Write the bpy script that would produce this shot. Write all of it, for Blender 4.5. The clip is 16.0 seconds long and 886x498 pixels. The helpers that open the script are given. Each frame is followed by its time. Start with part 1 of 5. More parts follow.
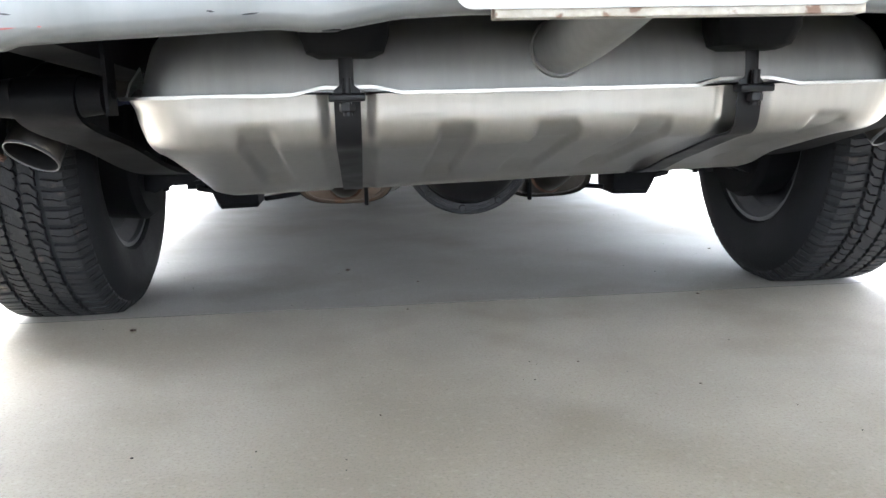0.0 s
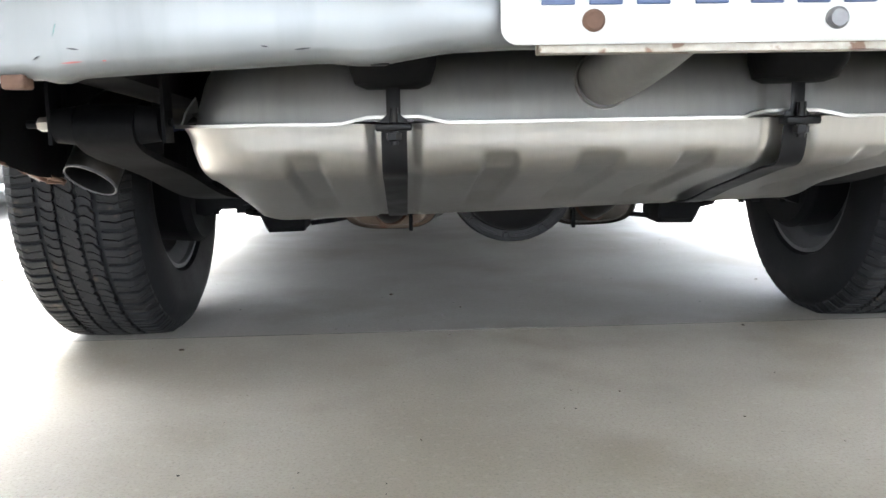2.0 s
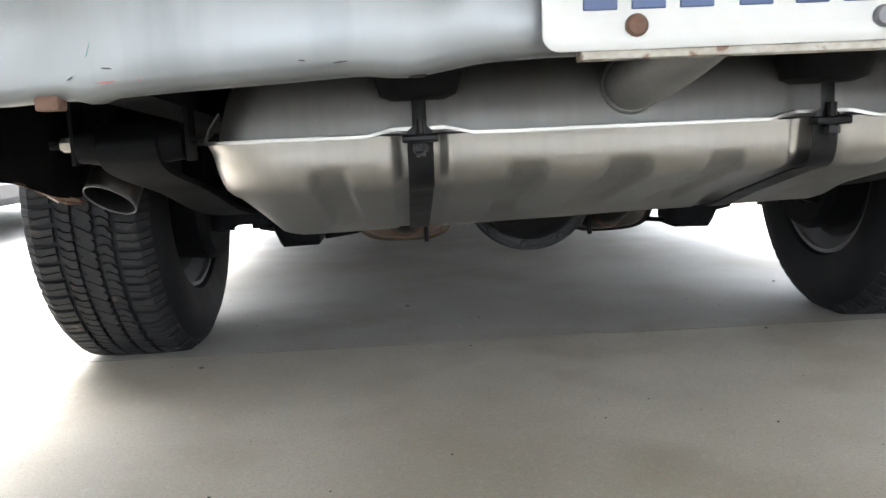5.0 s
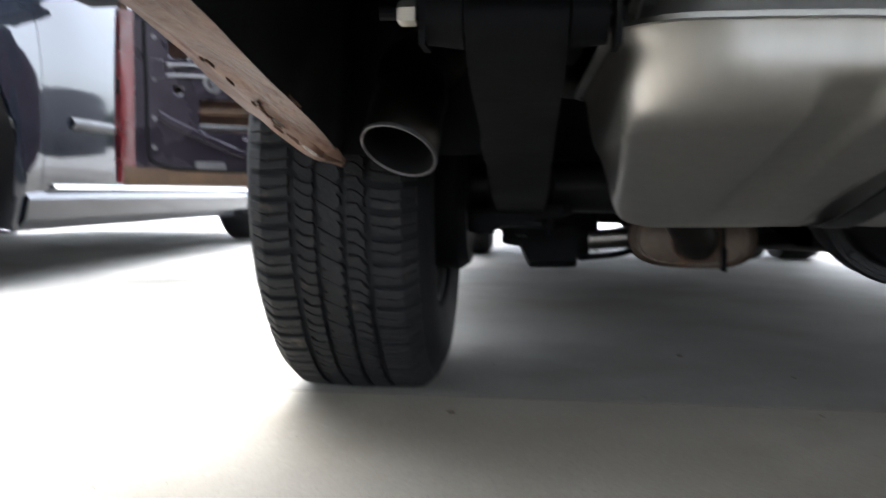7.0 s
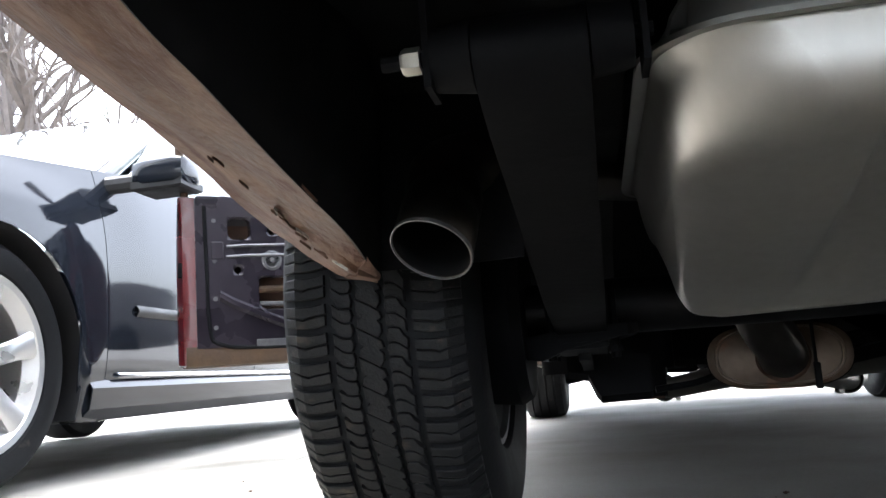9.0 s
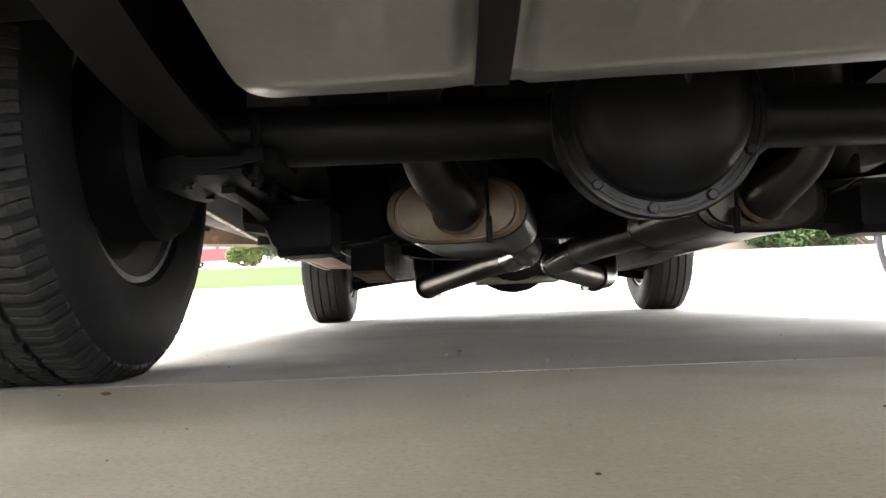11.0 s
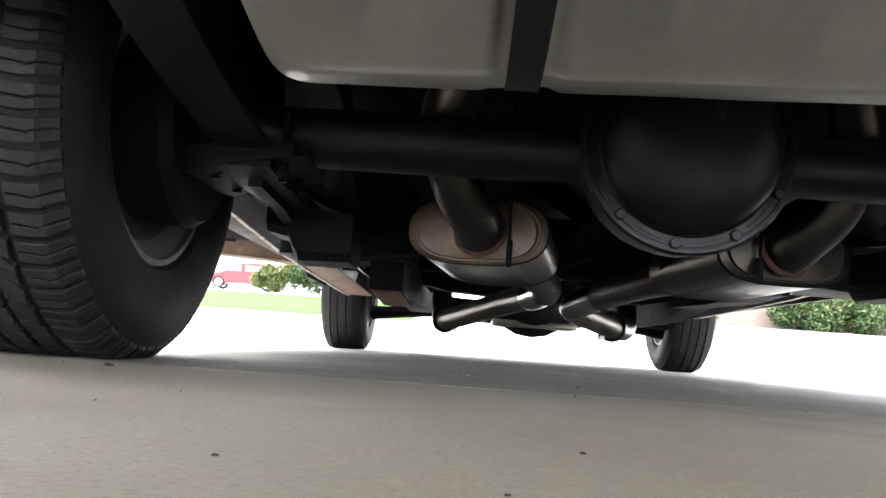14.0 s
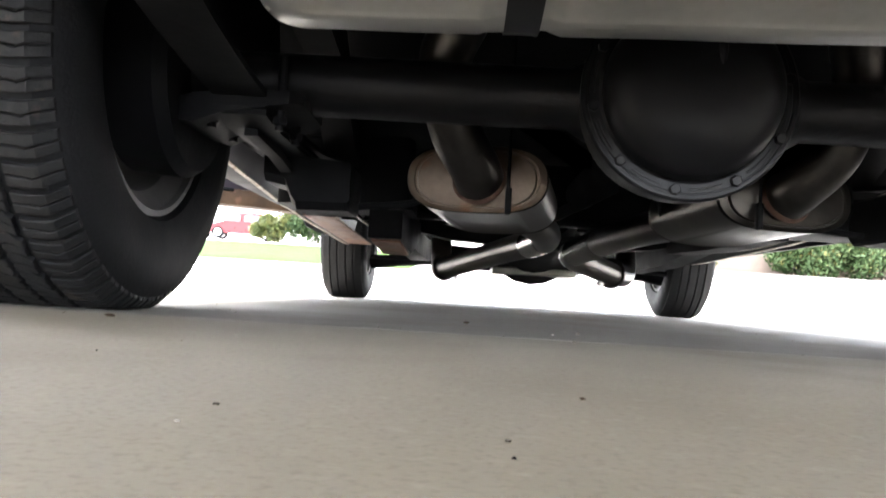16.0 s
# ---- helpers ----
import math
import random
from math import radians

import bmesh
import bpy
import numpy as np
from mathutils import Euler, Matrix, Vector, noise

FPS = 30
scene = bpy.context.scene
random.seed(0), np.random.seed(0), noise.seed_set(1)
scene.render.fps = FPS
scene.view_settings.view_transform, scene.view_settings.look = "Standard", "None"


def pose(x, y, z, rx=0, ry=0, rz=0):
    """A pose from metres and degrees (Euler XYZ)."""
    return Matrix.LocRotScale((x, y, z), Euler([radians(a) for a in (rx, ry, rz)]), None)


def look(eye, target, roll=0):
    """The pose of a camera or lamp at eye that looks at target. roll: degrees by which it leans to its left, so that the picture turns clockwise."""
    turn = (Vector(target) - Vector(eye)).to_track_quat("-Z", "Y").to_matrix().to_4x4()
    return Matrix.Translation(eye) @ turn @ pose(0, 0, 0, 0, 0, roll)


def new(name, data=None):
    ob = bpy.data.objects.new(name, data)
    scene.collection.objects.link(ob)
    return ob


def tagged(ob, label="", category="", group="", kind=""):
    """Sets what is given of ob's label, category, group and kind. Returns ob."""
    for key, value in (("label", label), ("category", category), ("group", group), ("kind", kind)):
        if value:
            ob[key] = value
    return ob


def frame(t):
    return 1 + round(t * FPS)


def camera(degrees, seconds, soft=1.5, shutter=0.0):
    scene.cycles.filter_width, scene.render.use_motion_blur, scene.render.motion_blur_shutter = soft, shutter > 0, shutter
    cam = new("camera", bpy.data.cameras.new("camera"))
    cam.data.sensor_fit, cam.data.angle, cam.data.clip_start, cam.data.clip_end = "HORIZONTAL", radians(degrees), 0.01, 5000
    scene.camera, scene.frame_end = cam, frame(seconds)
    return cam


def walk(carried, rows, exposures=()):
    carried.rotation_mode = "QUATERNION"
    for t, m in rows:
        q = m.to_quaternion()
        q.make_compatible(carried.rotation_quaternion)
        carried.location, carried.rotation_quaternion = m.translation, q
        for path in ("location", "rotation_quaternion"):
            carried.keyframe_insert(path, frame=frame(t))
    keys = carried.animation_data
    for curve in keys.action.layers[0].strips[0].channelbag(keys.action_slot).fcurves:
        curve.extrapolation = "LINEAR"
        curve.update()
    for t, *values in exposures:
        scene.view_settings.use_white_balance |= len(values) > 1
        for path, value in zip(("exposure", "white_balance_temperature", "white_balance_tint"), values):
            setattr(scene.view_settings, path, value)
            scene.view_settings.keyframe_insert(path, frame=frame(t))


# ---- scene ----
cam = camera(56.3, 16.0, shutter=0.5)
PATH = [
    (0, (-0.184, -1.693, 0.404), (0.011, 0.264, 0.04), -1.4),
    (0.5, (-0.185, -1.694, 0.407), (0.0, 0.266, 0.055), -1.5),
    (1, (-0.184, -1.695, 0.409), (-0.021, 0.272, 0.089), -1.9),
    (1.5, (-0.184, -1.7, 0.406), (-0.059, 0.273, 0.104), -0.9),
    (2, (-0.184, -1.705, 0.409), (-0.092, 0.27, 0.106), -1.0),
    (2.5, (-0.189, -1.713, 0.411), (-0.147, 0.264, 0.109), -0.8),
    (3, (-0.19, -1.714, 0.414), (-0.154, 0.264, 0.114), -1.0),
    (3.5, (-0.186, -1.715, 0.419), (-0.154, 0.266, 0.143), -1.2),
    (6, (-0.309, -1.604, 0.406), (-0.184, 0.37, 0.108), -2.8),
    (6.5, (-0.405, -1.481, 0.384), (-0.435, 0.493, 0.065), 2.7),
    (7, (-0.504, -1.293, 0.297), (-0.703, 0.692, 0.16), 0.7),
    (7.5, (-0.491, -1.266, 0.266), (-0.918, 0.682, 0.413), -0.7),
    (8, (-0.517, -1.238, 0.233), (-0.854, 0.719, 0.468), 0.9),
    (8.5, (-0.481, -1.21, 0.222), (-0.825, 0.738, 0.518), -2.6),
    (9, (-0.489, -1.21, 0.227), (-0.841, 0.735, 0.528), -4.0),
    (9.5, (-0.388, -1.148, 0.167), (-0.593, 0.828, 0.397), -1.3),
    (10, (-0.307, -1.112, 0.12), (-0.372, 0.879, 0.302), -1.6),
    (12.5, (-0.221, -1.059, 0.059), (-0.176, 0.939, 0.137), -1.7),
    (13, (-0.231, -1.073, 0.043), (-0.308, 0.921, 0.163), 5.1),
    (13.5, (-0.228, -1.074, 0.048), (-0.314, 0.91, 0.283), 3.1),
    (14, (-0.229, -1.075, 0.046), (-0.291, 0.911, 0.277), 4.0),
    (14.5, (-0.228, -1.073, 0.046), (-0.258, 0.919, 0.23), 3.7),
    (15, (-0.227, -1.071, 0.046), (-0.281, 0.921, 0.227), 3.8),
    (15.5, (-0.228, -1.073, 0.048), (-0.267, 0.918, 0.235), 3.0),
    (16, (-0.229, -1.072, 0.046), (-0.281, 0.924, 0.153), 3.5),
]
walk(cam, [(t, look(eye, target, roll)) for t, eye, target, roll in PATH],
     [(0, 3.85, 5950, 10), (1.5, 3.78, 6050, 10), (3.5, 3.47, 6200, 10), (6, 3.33, 6200, 10), (6.5, 3.2, 6100, 10), (7.0, 2.65, 6000, 10), (7.5, 2.4, 5900, 10), (9, 2.5, 6050, 10), (9.5, 2.85, 6400, 10), (10, 3.2, 6850, 10), (12.5, 3.8, 6900, 12), (13.4, 3.65, 6400, 12), (16, 3.85, 6450, 12)])

# ---- world and light ----
world = bpy.data.worlds.new("overcast_sky")
scene.world = world
world.use_nodes = True
wn, wl = world.node_tree.nodes, world.node_tree.links
wn.clear()
sky = wn.new("ShaderNodeTexSky")
sky.sky_type, sky.sun_disc = "NISHITA", False
sky.sun_elevation, sky.sun_rotation = radians(76), radians(320)
sky.air_density, sky.dust_density, sky.ozone_density = 1.0, 4.0, 1.0
pale = wn.new("ShaderNodeHueSaturation")
pale.inputs["Saturation"].default_value = 0.3
back = wn.new("ShaderNodeBackground")
back.inputs["Strength"].default_value = 0.30
wout = wn.new("ShaderNodeOutputWorld")
wl.new(sky.outputs[0], pale.inputs["Color"])
wl.new(pale.outputs[0], back.inputs["Color"])
wl.new(back.outputs[0], wout.inputs["Surface"])
sun_data = bpy.data.lights.new("sun", "SUN")
sun_data.energy, sun_data.angle, sun_data.color = 0.3, radians(40), (1.0, 0.98, 0.95)
sun = new("sun", sun_data)
sun.matrix_world = look((-1.12, 1.33, 7.0), (0, 0, 0))


# ---- materials ----
def material(name, low, high, rough=0.6, metal=0.0, scale=8.0, fine=120.0, bump=0.0, bump_scale=60.0, coat=0.0,
             rough_var=0.1, stretch=(1, 1, 1), spots=None, spot_scale=20.0, spot_level=0.62, spot_soft=0.05, spec=0.5):
    """Two tones mixed at a large and a small scale, with an optional layer of spots, roughness variation and fine relief."""
    m = bpy.data.materials.new(name)
    m.use_nodes = True
    n, l = m.node_tree.nodes, m.node_tree.links
    bsdf = n["Principled BSDF"]
    coord = n.new("ShaderNodeTexCoord")
    mapping = n.new("ShaderNodeMapping")
    mapping.inputs["Scale"].default_value = stretch
    l.new(coord.outputs["Object"], mapping.inputs["Vector"])
    big, small = n.new("ShaderNodeTexNoise"), n.new("ShaderNodeTexNoise")
    big.inputs["Scale"].default_value, big.inputs["Detail"].default_value = scale, 6
    small.inputs["Scale"].default_value, small.inputs["Detail"].default_value = fine, 3
    for tex in (big, small):
        l.new(mapping.outputs[0], tex.inputs["Vector"])
    mix_f = n.new("ShaderNodeMath")
    mix_f.operation, mix_f.use_clamp = "MULTIPLY_ADD", True
    mix_f.inputs[1].default_value = 0.45
    add_f = n.new("ShaderNodeMath")
    add_f.operation = "MULTIPLY_ADD"
    add_f.inputs[1].default_value, add_f.inputs[2].default_value = 1.9, -0.7
    l.new(big.outputs["Fac"], add_f.inputs[0])
    shift = n.new("ShaderNodeMath")
    shift.operation = "SUBTRACT"
    shift.inputs[1].default_value = 0.22
    l.new(add_f.outputs[0], shift.inputs[0])
    l.new(small.outputs["Fac"], mix_f.inputs[0])
    l.new(shift.outputs[0], mix_f.inputs[2])
    tone = n.new("ShaderNodeMix")
    tone.data_type = "RGBA"
    tone.inputs[6].default_value, tone.inputs[7].default_value = (*low, 1), (*high, 1)
    l.new(mix_f.outputs[0], tone.inputs[0])
    colour = tone.outputs[2]
    if spots:
        st = n.new("ShaderNodeTexNoise")
        st.inputs["Scale"].default_value, st.inputs["Detail"].default_value = spot_scale, 8
        l.new(mapping.outputs[0], st.inputs["Vector"])
        ramp = n.new("ShaderNodeMapRange")
        ramp.inputs["From Min"].default_value, ramp.inputs["From Max"].default_value = spot_level, spot_level + spot_soft
        l.new(st.outputs["Fac"], ramp.inputs["Value"])
        over = n.new("ShaderNodeMix")
        over.data_type = "RGBA"
        over.inputs[7].default_value = (*spots, 1)
        l.new(ramp.outputs[0], over.inputs[0])
        l.new(colour, over.inputs[6])
        colour = over.outputs[2]
    l.new(colour, bsdf.inputs["Base Color"])
    rr = n.new("ShaderNodeMapRange")
    rr.inputs["To Min"].default_value, rr.inputs["To Max"].default_value = max(0.02, rough - rough_var), min(1, rough + rough_var)
    l.new(big.outputs["Fac"], rr.inputs["Value"])
    rr.inputs["From Min"].default_value, rr.inputs["From Max"].default_value = 0.3, 0.7
    l.new(rr.outputs[0], bsdf.inputs["Roughness"])
    bsdf.inputs["Metallic"].default_value = metal
    bsdf.inputs["Coat Weight"].default_value = coat
    bsdf.inputs["Coat Roughness"].default_value = 0.04
    bsdf.inputs["Specular IOR Level"].default_value = spec
    if bump:
        bt = n.new("ShaderNodeTexNoise")
        bt.inputs["Scale"].default_value, bt.inputs["Detail"].default_value = bump_scale, 6
        l.new(mapping.outputs[0], bt.inputs["Vector"])
        bn = n.new("ShaderNodeBump")
        bn.inputs["Strength"].default_value, bn.inputs["Distance"].default_value = bump, 0.004
        l.new(bt.outputs["Fac"], bn.inputs["Height"])
        l.new(bn.outputs[0], bsdf.inputs["Normal"])
    return m


def concrete(name, low, high, stain, rough):
    """Cast concrete: cloudy tone, soft stains, fine sand grain, pin-holes and hairline scuffs."""
    m = bpy.data.materials.new(name)
    m.use_nodes = True
    n, l = m.node_tree.nodes, m.node_tree.links
    bsdf = n["Principled BSDF"]
    geo = n.new("ShaderNodeTexCoord")

    def tex(scale, detail):
        t = n.new("ShaderNodeTexNoise")
        t.inputs["Scale"].default_value, t.inputs["Detail"].default_value = scale, detail
        l.new(geo.outputs["Object"], t.inputs["Vector"])
        return t.outputs["Fac"]

    def ramp(value, a, b, lo=0.0, hi=1.0):
        r = n.new("ShaderNodeMapRange")
        r.inputs["From Min"].default_value, r.inputs["From Max"].default_value = a, b
        r.inputs["To Min"].default_value, r.inputs["To Max"].default_value = lo, hi
        l.new(value, r.inputs["Value"])
        return r.outputs[0]

    def blend(fac, a, b):
        x = n.new("ShaderNodeMix")
        x.data_type = "RGBA"
        l.new(fac, x.inputs[0])
        for slot, v in ((6, a), (7, b)):
            if isinstance(v, tuple):
                x.inputs[slot].default_value = (*v, 1)
            else:
                l.new(v, x.inputs[slot])
        return x.outputs[2]

    colour = blend(ramp(tex(1.7, 7), 0.32, 0.68), low, high)
    colour = blend(ramp(tex(2.6, 9), 0.50, 0.74, 0, 0.8), colour, stain)
    dark = tuple(v * 0.62 for v in low)
    pale = tuple(min(0.6, v * 1.25) for v in high)
    colour = blend(ramp(tex(260, 3), 0.50, 0.78, 0, 0.55), colour, dark)
    colour = blend(ramp(tex(90, 5), 0.56, 0.74, 0, 0.20), colour, pale)
    pit = n.new("ShaderNodeTexVoronoi")
    pit.inputs["Scale"].default_value = 21
    l.new(geo.outputs["Object"], pit.inputs["Vector"])
    colour = blend(ramp(pit.outputs["Distance"], 0.06, 0.02, 0, 0.6), colour, dark)
    l.new(colour, bsdf.inputs["Base Color"])
    l.new(ramp(tex(3, 6), 0.3, 0.7, rough - 0.12, rough + 0.08), bsdf.inputs["Roughness"])
    bsdf.inputs["Specular IOR Level"].default_value = 0.35
    bump = n.new("ShaderNodeBump")
    bump.inputs["Strength"].default_value, bump.inputs["Distance"].default_value = 0.12, 0.002
    l.new(tex(240, 5), bump.inputs["Height"])
    l.new(bump.outputs[0], bsdf.inputs["Normal"])
    return m


def bare_steel(name, low, high, rough):
    """Drawn sheet steel: soft clouds and faint draw marks, no hard edges."""
    m = bpy.data.materials.new(name)
    m.use_nodes = True
    n, l = m.node_tree.nodes, m.node_tree.links
    bsdf = n["Principled BSDF"]
    geo = n.new("ShaderNodeTexCoord")
    outs = []
    for scale, stretch, detail in ((4.0, (1, 1, 1), 2), (14.0, (6, 6, 0.6), 2), (5.0, (1, 1, 1.5), 1)):
        mp, t = n.new("ShaderNodeMapping"), n.new("ShaderNodeTexNoise")
        mp.inputs["Scale"].default_value = stretch
        t.inputs["Scale"].default_value, t.inputs["Detail"].default_value = scale, detail
        l.new(geo.outputs["Object"], mp.inputs["Vector"])
        l.new(mp.outputs[0], t.inputs["Vector"])
        outs.append(t.outputs["Fac"])
    add = n.new("ShaderNodeMath")
    add.operation = "MULTIPLY_ADD"
    add.inputs[1].default_value = 0.35
    l.new(outs[1], add.inputs[0])
    l.new(outs[0], add.inputs[2])
    tone = n.new("ShaderNodeMix")
    tone.data_type = "RGBA"
    tone.inputs[6].default_value, tone.inputs[7].default_value = (*low, 1), (*high, 1)
    ramp = n.new("ShaderNodeMapRange")
    ramp.inputs["From Min"].default_value, ramp.inputs["From Max"].default_value = 0.4, 0.95
    l.new(add.outputs[0], ramp.inputs["Value"])
    l.new(ramp.outputs[0], tone.inputs[0])
    l.new(tone.outputs[2], bsdf.inputs["Base Color"])
    rr = n.new("ShaderNodeMapRange")
    rr.inputs["From Min"].default_value, rr.inputs["From Max"].default_value = 0.2, 0.8
    rr.inputs["To Min"].default_value, rr.inputs["To Max"].default_value = rough - 0.06, rough + 0.06
    l.new(outs[2], rr.inputs["Value"])
    l.new(rr.outputs[0], bsdf.inputs["Roughness"])
    bsdf.inputs["Metallic"].default_value = 1.0
    return m


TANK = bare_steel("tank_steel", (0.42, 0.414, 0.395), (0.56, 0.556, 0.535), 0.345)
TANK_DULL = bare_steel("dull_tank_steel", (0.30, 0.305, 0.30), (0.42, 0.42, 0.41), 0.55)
# the garage slabs' tone is raised to offset dim light; driveway slabs stay darker
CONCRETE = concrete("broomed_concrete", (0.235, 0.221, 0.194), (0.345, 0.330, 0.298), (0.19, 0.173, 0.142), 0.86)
BRIGHT_TROWELLED = concrete("brightened_trowelled_concrete", (0.305, 0.273, 0.218), (0.445, 0.412, 0.350), (0.25, 0.215, 0.160), 0.80)
RIM_GREY = material("dull_rim", (0.09, 0.09, 0.092), (0.17, 0.17, 0.172), 0.5, 0.3, 10, 60, 0.1, 60)
JOINT_DIRT = material("joint_dirt", (0.05, 0.045, 0.035), (0.12, 0.1, 0.08), 0.95, 0, 9, 200, 0.5)
SILVER = material("silver_paint", (0.160, 0.166, 0.165), (0.235, 0.240, 0.237), 0.36, 0.45, 3, 14, 0.0, 9, stretch=(2.5, 2.5, 0.5), rough_var=0.08, spots=(0.125, 0.132, 0.130), spot_scale=9, spot_level=0.48, spot_soft=0.3)
BLACK = material("chassis_black", (0.004, 0.0042, 0.005), (0.009, 0.0092, 0.010), 0.6, 0, 6, 80, 0.12, 90, spec=0.1)
BLACK_GLOSS = material("axle_black", (0.005, 0.005, 0.006), (0.010, 0.010, 0.011), 0.40, 0, 8, 60, 0.3, 45, spec=0.22)
STRAP = material("strap_black", (0.005, 0.005, 0.006), (0.012, 0.012, 0.013), 0.38, 0, 14, 120, 0.04, 60, spec=0.25)
TREAD = material("dusty_tread", (0.0065, 0.007, 0.0078), (0.0155, 0.0157, 0.0165), 0.72, 0, 9, 130, 0.25, 260, spots=(0.07, 0.056, 0.042), spot_scale=26, spot_level=0.64, spot_soft=0.12, spec=0.3)
RUBBER = material("tyre_rubber", (0.006, 0.0065, 0.0075), (0.013, 0.0135, 0.015), 0.7, 0, 10, 70, 0.2, 220, spots=(0.05, 0.042, 0.034), spot_scale=14, spot_level=0.68, spot_soft=0.1, spec=0.16)
RUSTY = material("rusty_steel", (0.085, 0.046, 0.03), (0.17, 0.10, 0.068), 0.85, 0, 25, 160, 0.4, 140)
STEEL = material("polished_steel", (0.42, 0.41, 0.39), (0.58, 0.57, 0.55), 0.22, 1.0, 7, 40, 0.0, 40, rough_var=0.05)
LIP = material("old_primer", (0.090, 0.041, 0.023), (0.25, 0.148, 0.094), 0.6, 0, 14, 70, 0.8, 60, stretch=(2, 0.9, 2), spots=(0.085, 0.030, 0.014), spot_scale=13, spot_level=0.49, spot_soft=0.10)
SOOT = material("soot", (0.006, 0.006, 0.006), (0.014, 0.013, 0.012), 0.95, 0, 20, 90, spec=0.1)
HEAT = material("heat_tinted_steel", (0.095, 0.066, 0.046), (0.20, 0.152, 0.115), 0.42, 0.4, 16, 90, 0.15, 60, spots=(0.17, 0.065, 0.022), spot_scale=15, spot_level=0.54, spot_soft=0.18)
SOOTY = material("sooty_steel", (0.062, 0.057, 0.051), (0.155, 0.144, 0.13), 0.33, 0.95, 10, 60, 0.0, 30, rough_var=0.04)
SCUFFED = material("scuffed_edge", (0.30, 0.27, 0.22), (0.55, 0.53, 0.48), 0.6, 0.1, 40, 160, 0.3, 120, spots=(0.14, 0.08, 0.05), spot_scale=45, spot_level=0.55)
ZINC = material("zinc_plated", (0.42, 0.41, 0.37), (0.58, 0.56, 0.5), 0.38, 0.8, 30, 150)
PLATE = material("plate_white", (0.46, 0.46, 0.435), (0.53, 0.53, 0.505), 0.4, 0, 10, 40, spots=(0.55, 0.5, 0.4), spot_scale=16, spot_level=0.68, spot_soft=0.08)
PLATE_BLUE = material("plate_blue", (0.035, 0.06, 0.14), (0.05, 0.08, 0.18), 0.45, 0, 40, 200)
DARK_SIDE = material("dark_body_side", (0.03, 0.028, 0.034), (0.055, 0.05, 0.058), 0.5, 0.1, 4, 30, 0.05, 20)
DULL_METAL = material("dull_metal", (0.12, 0.12, 0.125), (0.24, 0.24, 0.245), 0.4, 0.5, 25, 120)
GREY_PAINT = material("grey_car_paint", (0.011, 0.0135, 0.019), (0.016, 0.019, 0.026), 0.07, 0.0, 2, 900, rough_var=0.015, spec=0.42)
SEDAN_BLACK = material("trim_black", (0.012, 0.012, 0.013), (0.02, 0.02, 0.022), 0.55, 0, 20, 100, 0.05)
ALLOY = material("alloy_silver", (0.6, 0.6, 0.6), (0.68, 0.68, 0.68), 0.33, 0.7, 10, 200)
CHROME = material("chrome", (0.75, 0.75, 0.75), (0.8, 0.8, 0.8), 0.1, 1.0, 10, 100, rough_var=0.03)
RED_PAINT = material("red_paint", (0.085, 0.006, 0.008), (0.15, 0.010, 0.013), 0.3, 0, 6, 60, coat=0.4, spots=(0.12, 0.03, 0.03), spot_scale=9, spot_level=0.66)
DOOR_INNER = material("door_inner_paint", (0.016, 0.013, 0.019), (0.040, 0.033, 0.044), 0.27, 0.2, 8, 50, 0.05, 40, spots=(0.16, 0.07, 0.035), spot_scale=6, spot_level=0.68)
DOOR_RUST = material("door_bottom_rust", (0.045, 0.024, 0.012), (0.11, 0.065, 0.032), 0.75, 0, 10, 70, 0.3, 90, spots=(0.12, 0.06, 0.04), spot_scale=18, spot_level=0.6)
GLASS = bpy.data.materials.new("window_glass")
GLASS.use_nodes = True
GLASS.node_tree.nodes["Principled BSDF"].inputs["Base Color"].default_value = (0.55, 0.6, 0.6, 1)
GLASS.node_tree.nodes["Principled BSDF"].inputs["Roughness"].default_value = 0.02
GLASS.node_tree.nodes["Principled BSDF"].inputs["Transmission Weight"].default_value = 1.0
LAWN = material("lawn_green", (0.014, 0.034, 0.004), (0.028, 0.055, 0.009), 0.9, 0, 1.2, 20, 0.6, 30, spec=0.03)
STREET = material("street_concrete", (0.40, 0.39, 0.37), (0.5, 0.49, 0.46), 0.9, 0, 0.7, 9, 0.2, 40)
KERB = material("kerb_concrete", (0.10, 0.096, 0.088), (0.16, 0.152, 0.14), 0.9, 0, 1.5, 20, 0.2, 40)
LEAF = material("hedge_leaf", (0.032, 0.058, 0.020), (0.070, 0.100, 0.040), 0.6, 0, 3, 9, spots=(0.16, 0.14, 0.05), spot_scale=5, spot_level=0.6, spec=0.2)
BARK = material("grey_bark", (0.08, 0.065, 0.058), (0.15, 0.13, 0.115), 0.9, 0, 8, 60, 0.5, 50)
STUCCO = material("pink_stucco", (0.22, 0.165, 0.135), (0.29, 0.225, 0.19), 0.9, 0, 2, 40, 0.3, 120)
WALL = material("garage_white", (0.72, 0.71, 0.68), (0.80, 0.79, 0.76), 0.9, 0, 2, 40, 0.3, 120)
FAR_RED = material("far_red_paint", (0.16, 0.003, 0.007), (0.21, 0.005, 0.011), 0.35, 0, 4, 40, coat=0.25)
FAR_WHITE = material("far_white_paint", (0.7, 0.7, 0.7), (0.78, 0.78, 0.78), 0.3, 0, 4, 40, coat=0.6)
SHOCK_BLUE = material("shock_blue", (0.006, 0.014, 0.06), (0.01, 0.022, 0.09), 0.4, 0, 20, 90)
LEAF_DRY = material("dry_leaf", (0.045, 0.028, 0.016), (0.10, 0.06, 0.034), 0.9, 0, 30, 200)

# ---- mesh helpers ----
BASES = {}


